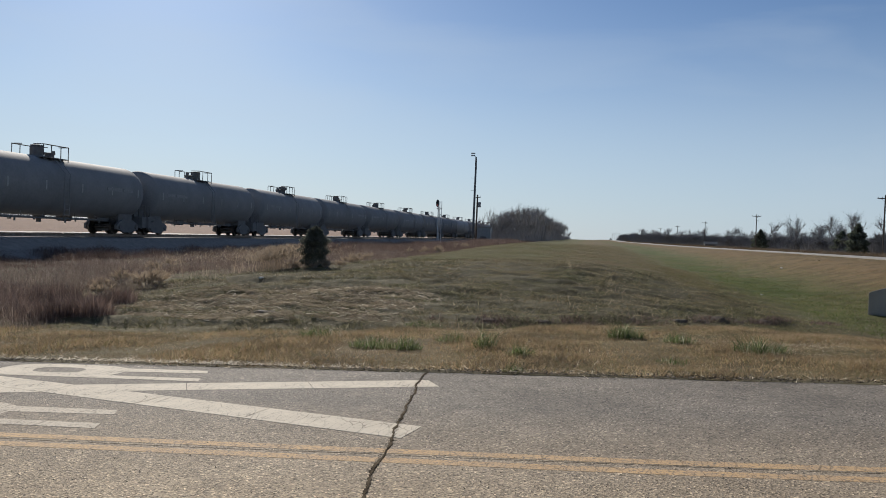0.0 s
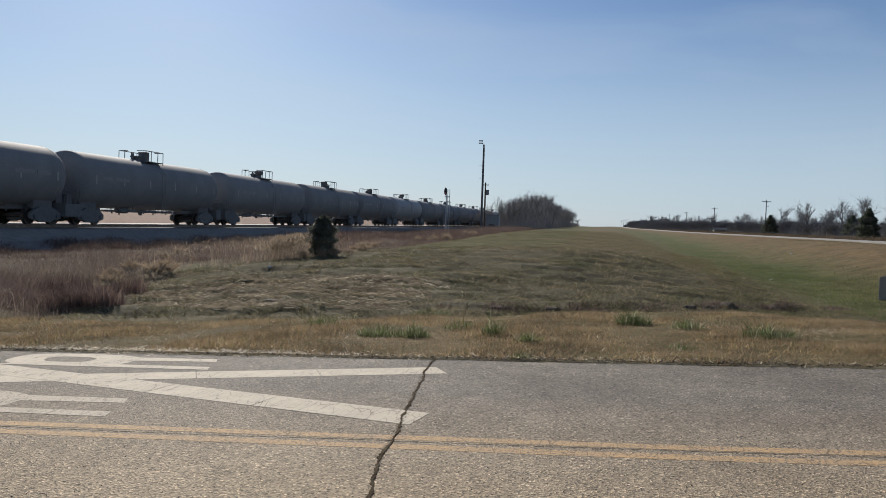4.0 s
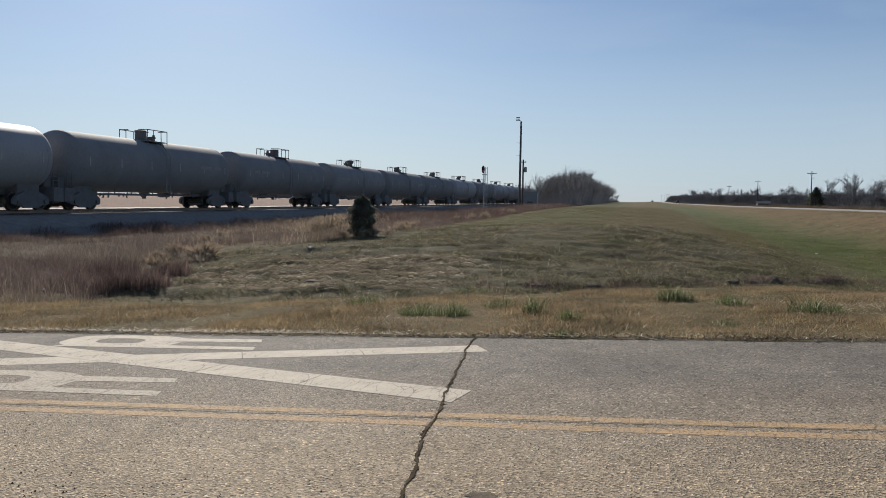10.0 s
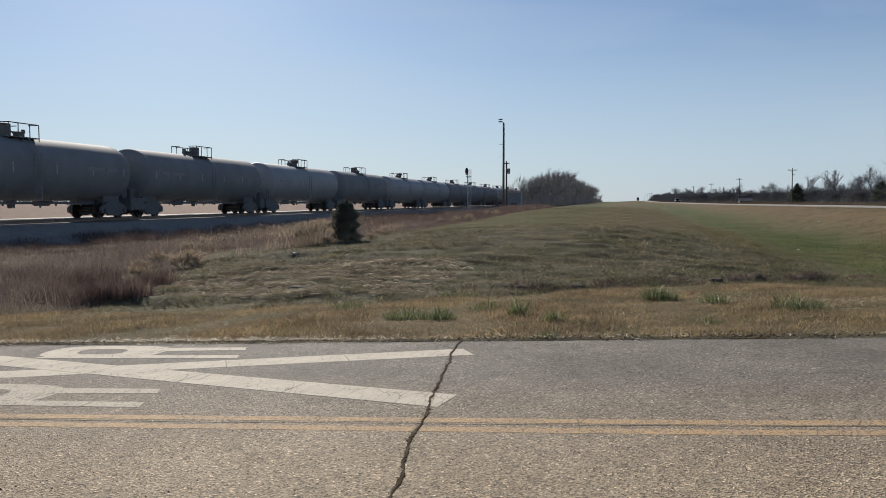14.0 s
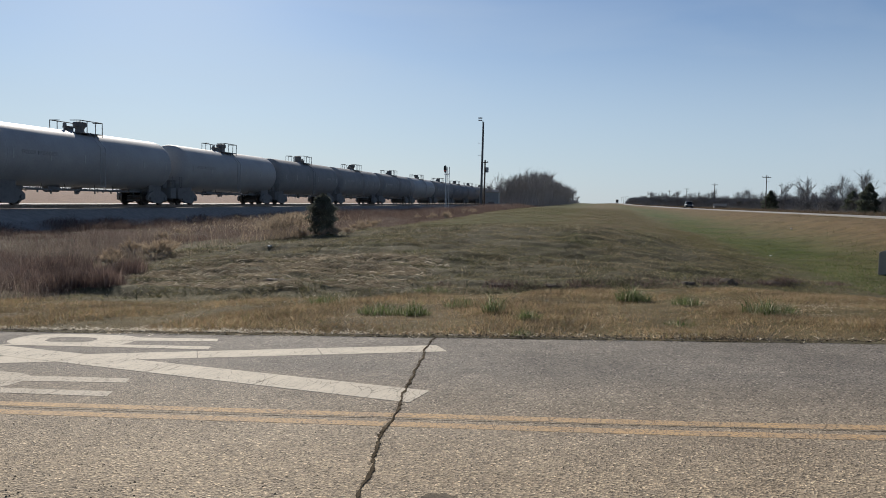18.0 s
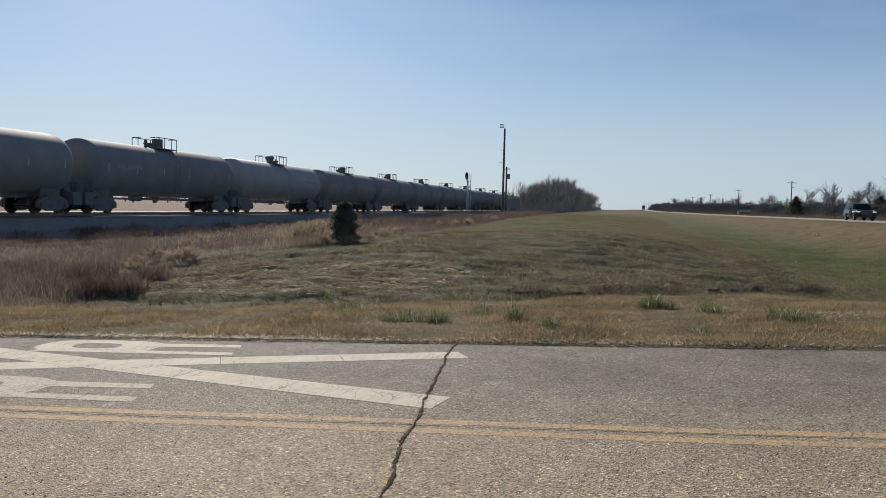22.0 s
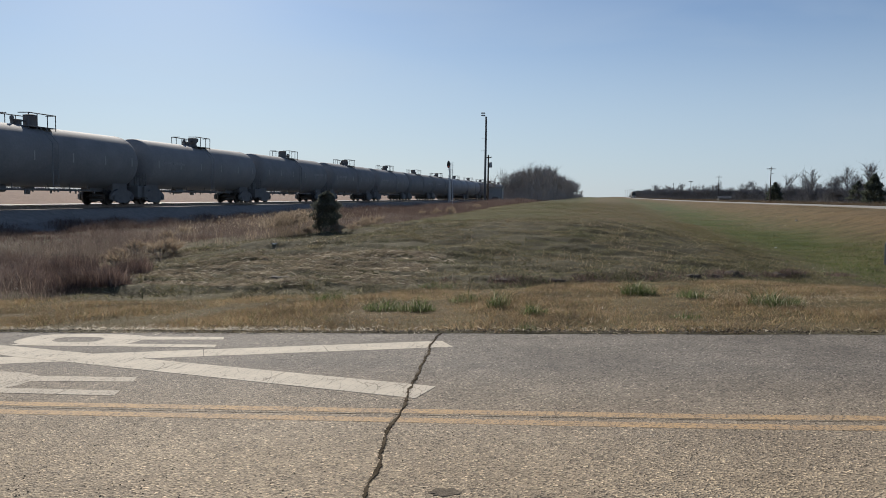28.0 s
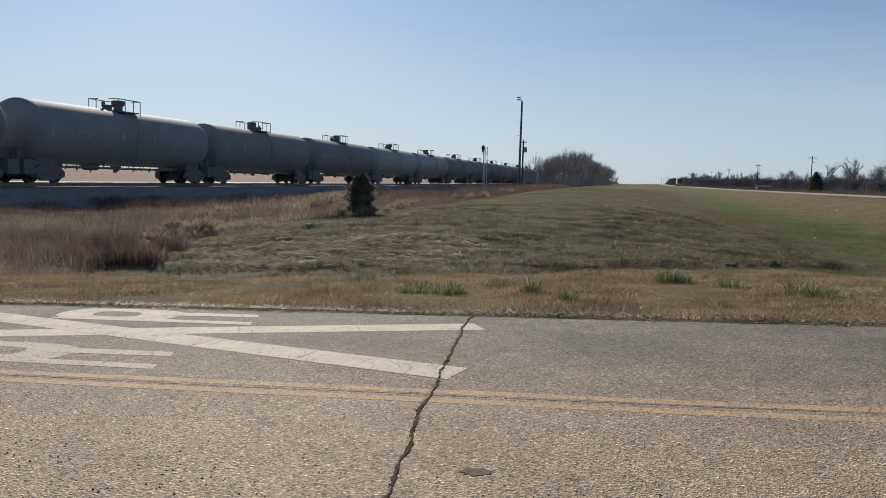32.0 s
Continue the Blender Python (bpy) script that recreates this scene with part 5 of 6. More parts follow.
def bare_tree_meshes(seed, height, spread=0.45, stems=1, twigs=9, depth=4, fan=0.6):
    """Trunk and limbs as tapered tubes; a crown of fine bare twigs."""
    r = random.Random(seed)
    v, f, tv = [], [], []

    def twig(p, d, ln):
        q = [p[k] + d[k] * ln for k in range(3)]
        s = Vector((r.gauss(0, 1), r.gauss(0, 1), r.gauss(0, 1))).normalized() * (0.012 + 0.004 * height * 0.3)
        tv.append((p[0] - s.x, p[1] - s.y, p[2] - s.z))
        tv.append((p[0] + s.x, p[1] + s.y, p[2] + s.z))
        tv.append(tuple(q))

    def grow(p, d, ln, rad, n):
        d = Vector(d).normalized()
        bend = Vector((r.gauss(0, 0.13), r.gauss(0, 0.13), r.gauss(0.03, 0.08)))
        m = Vector(p) + d * ln * 0.55
        e = m + (d + bend).normalized() * ln * 0.45
        tube(v, f, p, m, rad, rad * 0.8, 6 if n == depth else 4)
        tube(v, f, m, e, rad * 0.8, rad * 0.6, 6 if n == depth else 4)
        if n <= 1:
            for _ in range(twigs):
                dd = (d + Vector((r.gauss(0, fan), r.gauss(0, fan), r.gauss(0.15 + 0.6 * (0.6 - fan), 0.75 * fan)))).normalized()
                k = r.uniform(0.2, 1.0)
                twig(Vector(p) + (e - Vector(p)) * k, dd, ln * r.uniform(0.6, 1.4))
            return
        for _ in range(r.choice((3, 3, 4))):
            dd = (d + Vector((r.gauss(0, spread), r.gauss(0, spread), r.gauss(0.12, 0.22)))).normalized()
            k = r.uniform(0.55, 1.0)
            grow(Vector(p) + (e - Vector(p)) * k, dd, ln * r.uniform(0.6, 0.82), rad * 0.55, n - 1)
    for _ in range(stems):
        tilt = 0.05 if stems == 1 else 0.38
        base = Vector((0.0, 0.0, -0.2))
        grow(base, (r.gauss(0, tilt), r.gauss(0, tilt), 1), height * (0.36 if stems == 1 else 0.33), height * (0.02 if stems == 1 else 0.011), depth)
    trunk = raw_mesh(np.array([tuple(q) for q in v]), np.array(f))
    crown = raw_mesh(np.array(tv), np.arange(len(tv)).reshape(-1, 3))
    return trunk, crown


def cedar_meshes(seed, height, width, rounded=False, count=16000, leaf=0.5):
    rng = np.random.default_rng(seed)
    v, f = [], []
    tube(v, f, (0, 0, -0.2), (0, 0, height * 0.9), height * 0.022, height * 0.004, 7)
    n = count if rounded else 3400
    u = rng.random(n) ** 0.8
    lump = 0.75 + 0.35 * np.sin(u * 23 + rng.uniform(0, 6)) * rng.random(n)
    a = rng.uniform(0, 2 * np.pi, n)
    prof = np.where(u < 0.18, 0.7 + 1.6 * u, 1.0 - np.maximum((u - 0.18) / 0.82, 0) ** (5.0 if rounded else 1.8))
    lob = 1 + 0.16 * np.sin(3 * a + seed) + 0.10 * np.sin(5 * a + 9 * u)
    rad = width / 2 * np.clip(prof, 0.04, 1) * lob * lump * np.sqrt(rng.uniform(0.35, 1.0, n))
    p = np.stack([rad * np.cos(a), rad * np.sin(a), 0.03 * height + u * height * 0.97], -1)
    for k in range(26):
        hh = height * (0.1 + 0.75 * k / 26)
        t = k * 2.4
        tube(v, f, (0, 0, hh), (0.8 * width / 2 * (1 - hh / height) * math.cos(t), 0.8 * width / 2 * (1 - hh / height) * math.sin(t), hh + 0.25), height * 0.006, height * 0.002, 4)
    out = np.stack([np.cos(a) * 0.7, np.sin(a) * 0.7, np.full(n, 0.6)], -1) + rng.normal(0, 0.5, (n, 3))
    out /= np.linalg.norm(out, axis=1)[:, None]
    sd = np.cross(out, rng.normal(0, 1, (n, 3)))
    sd /= np.linalg.norm(sd, axis=1)[:, None]
    ln = rng.uniform(0.04, 0.085, (n, 1)) * height * (leaf if rounded else 1.0)
    tri = np.stack([p - sd * ln * 0.42, p + sd * ln * 0.42, p + out * ln], 1)
    return raw_mesh(np.array([tuple(q) for q in v]), np.array(f)), raw_mesh(tri.reshape(-1, 3), np.arange(3 * n).reshape(n, 3))


def plant(kind, meshes, mats, label, category, group, m):
    t = thing(kind, label, category, group, at=m)
    part("trunk", meshes[0], mats[0], t)
    part("crown", meshes[1], mats[1], t)
    return t


def copy_scaled(proto, x, y, s, rz, z=None):
    c = copy_thing(proto, pose(x, y, (float(ground_z(x, y)) - 0.05) if z is None else z, 0, 0, rz))
    c.scale = (s, s, s)
    return c


# the small evergreen at the brush's edge
plant("evergreen_bush", cedar_meshes(5, 1.62, 1.26, True), (BARK, BUSH_LEAF), "small dark evergreen bush in pale brush", "bush", "", pose(-10.65, 30.0, float(ground_z(-10.65, 30.0)) - 0.03))


def build_twiggy_shrubs():
    """Low leafless shrubs in the brush."""
    protos = []
    for k in range(3):
        # the crown takes PLUME's pale colour to stand for backlit twigs
        tr, cr = bare_tree_meshes(300 + k, 1.0, 0.6, 4, 7, 3)
        p = plant("twiggy_shrub", (tr, cr), (TWIG, PLUME), "low leafless shrub in russet brush with twigs paled as backlit", "shrub", "shrubs in the brush", pose(-15 - k * 2.0, 24 + 5 * k, float(ground_z(-15 - k * 2.0, 24 + 5 * k))))
        protos.append(p)
    rng = np.random.default_rng(31)
    copy_scaled(protos[0], -13.8, 24.2, 1.15, 40)
    copy_scaled(protos[1], -14.9, 24.8, 0.9, 140)
    for k, (x, y, q) in enumerate([(-9.95, 29.7, 0.85), (-10.25, 29.2, 0.7), (-9.7, 30.3, 0.65), (-11.25, 29.3, 0.7)]):
        copy_scaled(protos[k % 3], x, y, q, 70 * k)
    for k in range(26):
        y = rng.uniform(19, 90)
        x = brush_edge(y) - abs(rng.normal(0.5, 2.6)) - 0.1
        copy_scaled(protos[k % 3], max(x, -26.0), y, rng.uniform(0.7, 1.35), rng.uniform(0, 360))


build_twiggy_shrubs()


def grove_top(x, y):
    """Height of the thicket, fitted by bearing x / y to its outline from the camera: tallest in its middle, low at its
    far end, with a dip by the hut.
    """
    return y * np.interp(x / y, [-0.132, -0.121, -0.113, -0.105, -0.089, -0.075, -0.064, -0.049, -0.038, -0.030, -0.021], [0.036, 0.042, 0.026, 0.040, 0.041, 0.044, 0.040, 0.029, 0.018, 0.012, 0.007])


def build_grove():
    """The leafless thicket between the railway and the open ground."""
    rng = np.random.default_rng(13)
    protos = []
    for k in range(5):
        tr, cr = bare_tree_meshes(40 + k, 9.6, 0.40, 3, 8, 4, 0.34)
        x, y = (-12.0, -15.0, -17.6, -20.4, -12.0)[k], (163, 171, 176, 164, 200)[k]
        m = pose(x, y, float(ground_z(x, y)) - 0.05)
        tree = plant("bare_tree", (tr, cr), (TWIG, TWIG), "leafless grey-brown tree in a dense thicket", "tree", "trees of the thicket", m)
        tree.scale = [float(grove_top(x, y)) / 7.4] * 3
        protos.append(tree)
    for k in range(58):
        y = 160 + 330 * rng.random() ** 1.5
        u = rng.random()
        x = -13.6 + 3.4 * float(step(160, 330, np.array(y))) + SLANT * (y - 160) - 8.8 * u ** 1.15
        copy_scaled(protos[k % 5], x, y, float(grove_top(x, y)) / 7.4 * rng.uniform(0.65, 1.02), rng.uniform(0, 360))
    # dense undergrowth
    n = 26000
    y = 156 + 340 * rng.random(n) ** 1.4
    x = -13.0 + 3.4 * step(160, 330, y) + SLANT * (y - 160) - rng.uniform(0, 9.5, n)
    h = grove_top(x, y) * rng.uniform(0.10, 0.48, n)
    me = blade_mesh(x, y, h, rng.uniform(0.02, 0.06, n), rng.uniform(0.05, 0.6, n), rng)
    tagged(part("thicket_undergrowth", me, TWIG), "dense leafless undergrowth of the thicket", "undergrowth", kind="stuff")


build_grove()


def east(x0, y):
    """A place right of the highway, at x0 from the slanting base line."""
    return x0 + SLANT * y


def build_woods():
    """The wood beyond the highway: bare trees, cedars, undergrowth."""
    protos = []
    for k in range(5):
        tr, cr = bare_tree_meshes(70 + k, 12.5, 0.5, 1, 10, 4)
        y = (254, 171, 205, 232, 300)[k]
        x = east((62, 63, 62.5, 66, 64)[k], y)
        protos.append(plant("bare_tree", (tr, cr), (DARK_TWIG, DARK_TWIG), "leafless dark tree at the edge of the wood", "tree", "trees beyond the highway", pose(x, y, float(ground_z(x, y)))))
    cedars = []
    for k, (y, x0, h, w) in enumerate([(279, 57, 6.4, 6.0), (183, 57, 6.4, 5.4), (214, 63, 5.6, 5.4)]):
        x = east(x0, y)
        cedars.append(plant("cedar_tree", cedar_meshes(80 + k, h, w), (BARK, CEDAR_LEAF), "dark evergreen cedar at the edge of the wood", "tree", "cedars beyond the highway", pose(x, y, float(ground_z(x, y)))))
    rng = np.random.default_rng(17)
    for k in range(110):
        y = 150 + 700 * rng.random() ** 1.2
        near = 62 - 27 * float(step(300, 520, np.array(y)))
        x = east(near + abs(rng.normal(0, 9)) + 1, y)
        s = rng.uniform(0.5, 0.92) * (1.02 - 0.20 * float(step(620, 850, np.array(y))))
        copy_scaled(protos[k % 5], x, y, s, rng.uniform(0, 360))
    bushes = []
    for k, (x0, y, h, w) in enumerate([(61, 176, 4.6, 6.4), (62, 196, 4.2, 5.8), (61, 223, 4.8, 6.8)]):
        x = east(x0, y)
        bushes.append(plant("thicket_bush", bare_tree_meshes(90 + k, h * 1.05, 0.55, 7, 16, 4), (DARK_TWIG, DARK_TWIG), "dense grey leafless bush at the wood edge", "bush", "bushes beyond the highway", pose(x, y, float(ground_z(x, y)))))
    for k in range(250):
        y = 160 + 660 * (k + rng.random()) / 250
        near = 62 - 27 * float(step(300, 520, np.array(y)))
        copy_scaled(bushes[k % 3], east(near + rng.uniform(0, 9), y), y, rng.uniform(0.9, 1.45) * (1 + 0.15 * float(step(260, 480, np.array(y)))), rng.uniform(0, 360))
    for k in range(12):
        y = 165 + 420 * rng.random()
        near = 62 - 27 * float(step(300, 520, np.array(y)))
        copy_scaled(cedars[k % 3], east(near + rng.uniform(3, 16), y), y, rng.uniform(0.5, 0.85), rng.uniform(0, 360))
    n = 150000
    y = 140 + 760 * rng.random(n) ** 1.15
    near = 60 - 27 * step(300, 520, y)
    x = near + SLANT * y + rng.gamma(1.4, 7.0, n)
    h = rng.uniform(0.8, 4.6, n) * (0.62 + 0.7 * clumpy(x * 0.4, y * 0.4, 0.35, 44)) * np.clip((x - SLANT * y - near) * 0.25 + 0.35, 0.35, 1)
    me = blade_mesh(x, y, h, rng.uniform(0.04, 0.11, n), rng.uniform(0.05, 0.6, n), rng)
    tagged(part("wood_undergrowth", me, DARK_TWIG), "dark leafless undergrowth of the far wood", "undergrowth", kind="stuff")
    n = 42000
    y = 100 + 560 * rng.random(n) ** 1.3
    x = SLANT * y + 29.5 + rng.uniform(0, 1, n) * (31 - 26 * step(300, 520, y))
    me = blade_mesh(x, y, rng.uniform(0.25, 0.95, n) * (0.5 + 0.7 * clumpy(x, y, 0.3, 46)) * step(28.6, 34, x - SLANT * y), rng.uniform(0.04, 0.12, n), rng.uniform(0.1, 0.9, n), rng)
    tagged(part("roadside_brush", me, ROADSIDE), "brown dead grass between the highway and the wood", "grass", kind="stuff")


build_woods()


def far_hedge():
    """A low dark line of trees at the end of the ploughed field west of the railway."""
    rng = np.random.default_rng(23)
    n = 30000
    a = radians(12) + radians(56) * rng.random(n)
    d = 980 + rng.gamma(1.5, 14, n)
    x, y = -np.sin(a) * d, np.cos(a) * d
    h = rng.uniform(1.6, 4.6, n) * (0.6 + 0.7 * clumpy(x, y, 0.05, 81))
    me = blade_mesh(x, y, h, rng.uniform(0.8, 2.2, n), rng.uniform(0.05, 0.7, n), rng)
    tagged(part("far_hedge", me, DARK_TWIG), "low dark hedge at the end of the ploughed field", "hedge", kind="stuff")


far_hedge()


# ---- railway signal, mast, hut ----
SIGNAL_BLACK = weathered("signal_black", (0.06, 0.062, 0.066), (0.11, 0.112, 0.115), 0.6, 0, 5, 40, 0.05)
# darker than GALV: the mast's backlit shade is put into its colour
DARK_MAST = weathered("backlit_dark_mast", (0.085, 0.09, 0.098), (0.14, 0.145, 0.15), 0.7, 0.0, 3, 30, 0.1)
PALE_MAST = weathered("silver_mast_paint", (0.52, 0.53, 0.54), (0.66, 0.67, 0.68), 0.5, 0.0, 3, 30, 0.05)
HUT_GREY = weathered("grey_hut_metal", (0.22, 0.23, 0.24), (0.30, 0.31, 0.32), 0.5, 0.3, 1, 20, 0.05)


def lamp_glow(name, c, e):
    m, nt, b = nodes_of(name)
    b.inputs["Base Color"].default_value = (0.8, 0.8, 0.78, 1)
    b.inputs["Emission Color"].default_value = (*c, 1)
    b.inputs["Emission Strength"].default_value = e
    b.inputs["Roughness"].default_value = 0.15
    return m


RED_LENS = lamp_glow("red_signal_lens", (1.0, 0.06, 0.03), 0.25)


def signal(x, y):
    z = float(ground_z(x, y))
    s = thing("railway_signal", "pale railway signal mast with a dark oval lamp head", "railway signal", at=pose(x, y, z))
    top = 7.6 - z
    part("base", box(bmesh.new(), -0.4, 0.4, -0.4, 0.4, -0.3, 0.25, 0.03), CONCRETE, s)
    part("mast", rod(bmesh.new(), (0, 0, 0.2), (0, 0, top - 0.6), 0.09, seg=10), PALE_MAST, s)
    for zc, hh in ((top - 0.65, 0.66),):
        bm = bmesh.new()
        m = Matrix.Translation((-0.12, -0.18, zc)) @ pose(0, 0, 0, 90, 0, 0) @ Matrix.Diagonal((0.28, hh, 0.05, 1))
        lathe(bm, [(0, -1), (1, -1), (1, 1), (0, 1)], 20, m)
        bmesh.ops.recalc_face_normals(bm, faces=bm.faces[:])
        head = part("signal_head", bm, SIGNAL_BLACK, s)
        for dz in (-0.32, 0.0, 0.32):
            part("lens_hood", rod(bmesh.new(), (-0.12, -0.22, zc + dz), (-0.12, -0.52, zc + dz), 0.12, 0.12, 10, False), SIGNAL_BLACK, head)
        part("lens", lathe(bmesh.new(), [(0, 0), (0.10, 0), (0.10, 0.03), (0, 0.05)], 12, Matrix.Translation((-0.12, -0.235, zc - 0.32)) @ pose(0, 0, 0, 90, 0, 0)), RED_LENS, head, "dim red signal lens")
        part("head_bracket", rod(bmesh.new(), (0, 0, zc), (-0.12, -0.18, zc), 0.04, seg=6), GALV, s)
    bm = bmesh.new()
    for sx in (0.22, 0.58):
        rod(bm, (sx, 0.1, 0.1), (sx, 0.1, top - 0.25), 0.05, seg=5)
    for k in range(int((top - 0.5) / 0.3)):
        rod(bm, (0.22, 0.1, 0.4 + 0.3 * k), (0.58, 0.1, 0.4 + 0.3 * k), 0.012, seg=4)
    part("ladder", bm, PALE_MAST, s)
    part("platform", box(bmesh.new(), -0.25, 0.6, -0.3, 0.3, top - 1.6, top - 1.5), PALE_MAST, s)
    part("finial", lathe(bmesh.new(), [(0.09, 0), (0.05, 0.1), (0, 0.2)], 8, Matrix.Translation((0, 0, top - 0.6))), GALV, s)


signal(-26.5, 138)


def radio_mast(x, y):
    z = float(ground_z(x, y))
    s = thing("radio_mast", "tall slim radio mast beside the railway", "mast", at=pose(x, y, z))
    top = 15.4 - z
    part("pole", rod(bmesh.new(), (0, 0, -0.3), (0.05, 0, top), 0.21, 0.15, 10), DARK_MAST, s)
    part("base", box(bmesh.new(), -0.5, 0.5, -0.5, 0.5, -0.3, 0.2, 0.04), CONCRETE, s)
    part("antenna_arm", rod(bmesh.new(), (-0.75, 0, top + 0.25), (0.05, 0, top + 0.1), 0.04, seg=6), GALV, s)
    for dz in (0.15, 0.55):
        part("antenna", box(bmesh.new(), -0.85, -0.15, -0.12, 0.12, top + dz, top + dz + 0.2, 0.03), GALV, s)
    for zz in (top * 0.62, top * 0.76):
        bm = bmesh.new()
        rod(bm, (-0.75, 0, zz), (0, 0, zz), 0.02, seg=5)
        for k in range(4):
            rod(bm, (-0.7 + 0.16 * k, -0.25, zz), (-0.7 + 0.16 * k, 0.25, zz), 0.012, seg=4)
        part("yagi_antenna", bm, GALV, s)
    part("cable", rod(bmesh.new(), (0.2, 0, 0), (0.19, 0, top * 0.95), 0.03, seg=5), SIGNAL_BLACK, s)


radio_mast(-20.5, 140)


def power_drop(x, y):
    z = float(ground_z(x, y))
    s = thing("service_pole", "short wooden service pole with a transformer can", "utility pole", at=pose(x, y, z))
    top = 8.8 - z
    part("pole", rod(bmesh.new(), (0, 0, -0.3), (0, 0, top), 0.17, 0.13, 8), WOOD_POLE, s)
    part("transformer", lathe(bmesh.new(), [(0, 0), (0.24, 0), (0.26, 0.1), (0.26, 0.8), (0.2, 0.9), (0, 0.92)], 12, Matrix.Translation((0.4, 0, top - 2.2))), GALV, s)
    part("bracket", rod(bmesh.new(), (0, 0, top - 1.7), (0.4, 0, top - 1.7), 0.05, seg=6), GALV, s)
    part("crossarm", box(bmesh.new(), -0.55, 0.55, -0.06, 0.06, top - 0.5, top - 0.38), WOOD_POLE, s)
    for sx in (-0.45, 0.45):
        part("insulator", lathe(bmesh.new(), [(0, 0), (0.06, 0.02), (0.05, 0.16), (0, 0.18)], 8, Matrix.Translation((sx, 0, top - 0.38))), GALV, s)


power_drop(-20.05, 140.8)


def hut(x, y):
    z = float(ground_z(x, y))
    s = thing("signal_hut", "grey metal equipment hut beside the railway", "hut", at=pose(x, y, z))
    top = 3.0 - z
    part("body", box(bmesh.new(), -1.15, 1.15, -0.95, 0.95, 0.25, top, 0.02), HUT_GREY, s)
    part("roof", box(bmesh.new(), -1.3, 1.3, -1.1, 1.1, top, top + 0.14, 0.03), PALE_ROAD, s)
    door = part("door", box(bmesh.new(), -0.95, -0.1, -0.985, -0.955, 0.3, top - 0.25, 0.005), GALV, s)
    part("handle", box(bmesh.new(), -0.24, -0.2, -1.02, -0.985, (top) / 2 - 0.1, top / 2 + 0.06), SIGNAL_BLACK, door)
    part("vent", box(bmesh.new(), 0.35, 0.8, -0.975, -0.952, top - 0.75, top - 0.4), GALV, s)
    for sx in (-0.95, 0.95):
        part("pier", box(bmesh.new(), sx - 0.15, sx + 0.15, -0.8, 0.8, -0.4, 0.25, 0.02), CONCRETE, s)


hut(-18.5, 140.5)


def relay_cabinet(x, y):
    s = thing("relay_cabinet", "small dark steel relay cabinet beside the mast", "cabinet", at=pose(x, y, float(ground_z(x, y)), 0, 0, 8))
    part("body", box(bmesh.new(), -0.5, 0.5, -0.32, 0.32, 0.15, 1.35, 0.02), SIGNAL_BLACK, s)
    part("roof", box(bmesh.new(), -0.56, 0.56, -0.38, 0.38, 1.35, 1.42, 0.015), HUT_GREY, s)
    part("door", box(bmesh.new(), -0.44, 0.44, -0.345, -0.322, 0.22, 1.28, 0.005), SIGNAL_BLACK, s)
    part("plinth", box(bmesh.new(), -0.45, 0.45, -0.28, 0.28, -0.3, 0.15, 0.02), CONCRETE, s)


relay_cabinet(-17.9, 134.5)


# ---- power line beyond the highway ----
def utility_poles():
    first = None
    for k in range(5):
        y = 159.5 + 112 * k
        x = east(54, y)
        z = float(ground_z(x, y))
        if first is None:
            s = thing("utility_pole", "tall wooden utility pole with a crossarm", "utility pole", "power line", at=pose(x, y, z, 0, 0, 2))
            top = 11.4
            part("pole", rod(bmesh.new(), (0, 0, -0.5), (0, 0, top), 0.19, 0.12, 8), WOOD_POLE, s)
            part("crossarm", box(bmesh.new(), -1.35, 1.35, -0.07, 0.07, top - 0.75, top - 0.58), WOOD_POLE, s)
            part("crossarm", box(bmesh.new(), -0.05, 0.75, -0.05, 0.05, top - 2.15, top - 2.02), WOOD_POLE, s)
            for sx in (-1.25, -0.5, 0.5, 1.25):
                part("insulator", lathe(bmesh.new(), [(0, 0), (0.07, 0.02), (0.06, 0.2), (0, 0.22)], 8, Matrix.Translation((sx, 0, top - 0.58))), GALV, s)
            for sx in (-0.6, 0.6):
                part("brace", rod(bmesh.new(), (sx, 0.05, top - 0.7), (0, 0.12, top - 1.35), 0.025, seg=5), GALV, s)
            first = s
        else:
            copy_thing(first, pose(x, y, z, 0, 0, 2))
    for y, a in ((985, 1.50), (930, 1.66), (880, 1.80), (830, 1.95)):
        x = y * math.tan(radians(a))
        c = copy_thing(first, pose(x, y, float(ground_z(x, y)) - 0.1, 0, 0, 2))
        c.scale = (0.72, 0.72, 0.72)


utility_poles()


# ---- culvert at the swale ----
# warm tint put into the concrete to offset blue skylight on its shaded face
HEADWALL_CONCRETE = weathered("browned_concrete", (0.30, 0.265, 0.22), (0.42, 0.38, 0.325), 0.9, 0, 1.2, 25, 0.5)


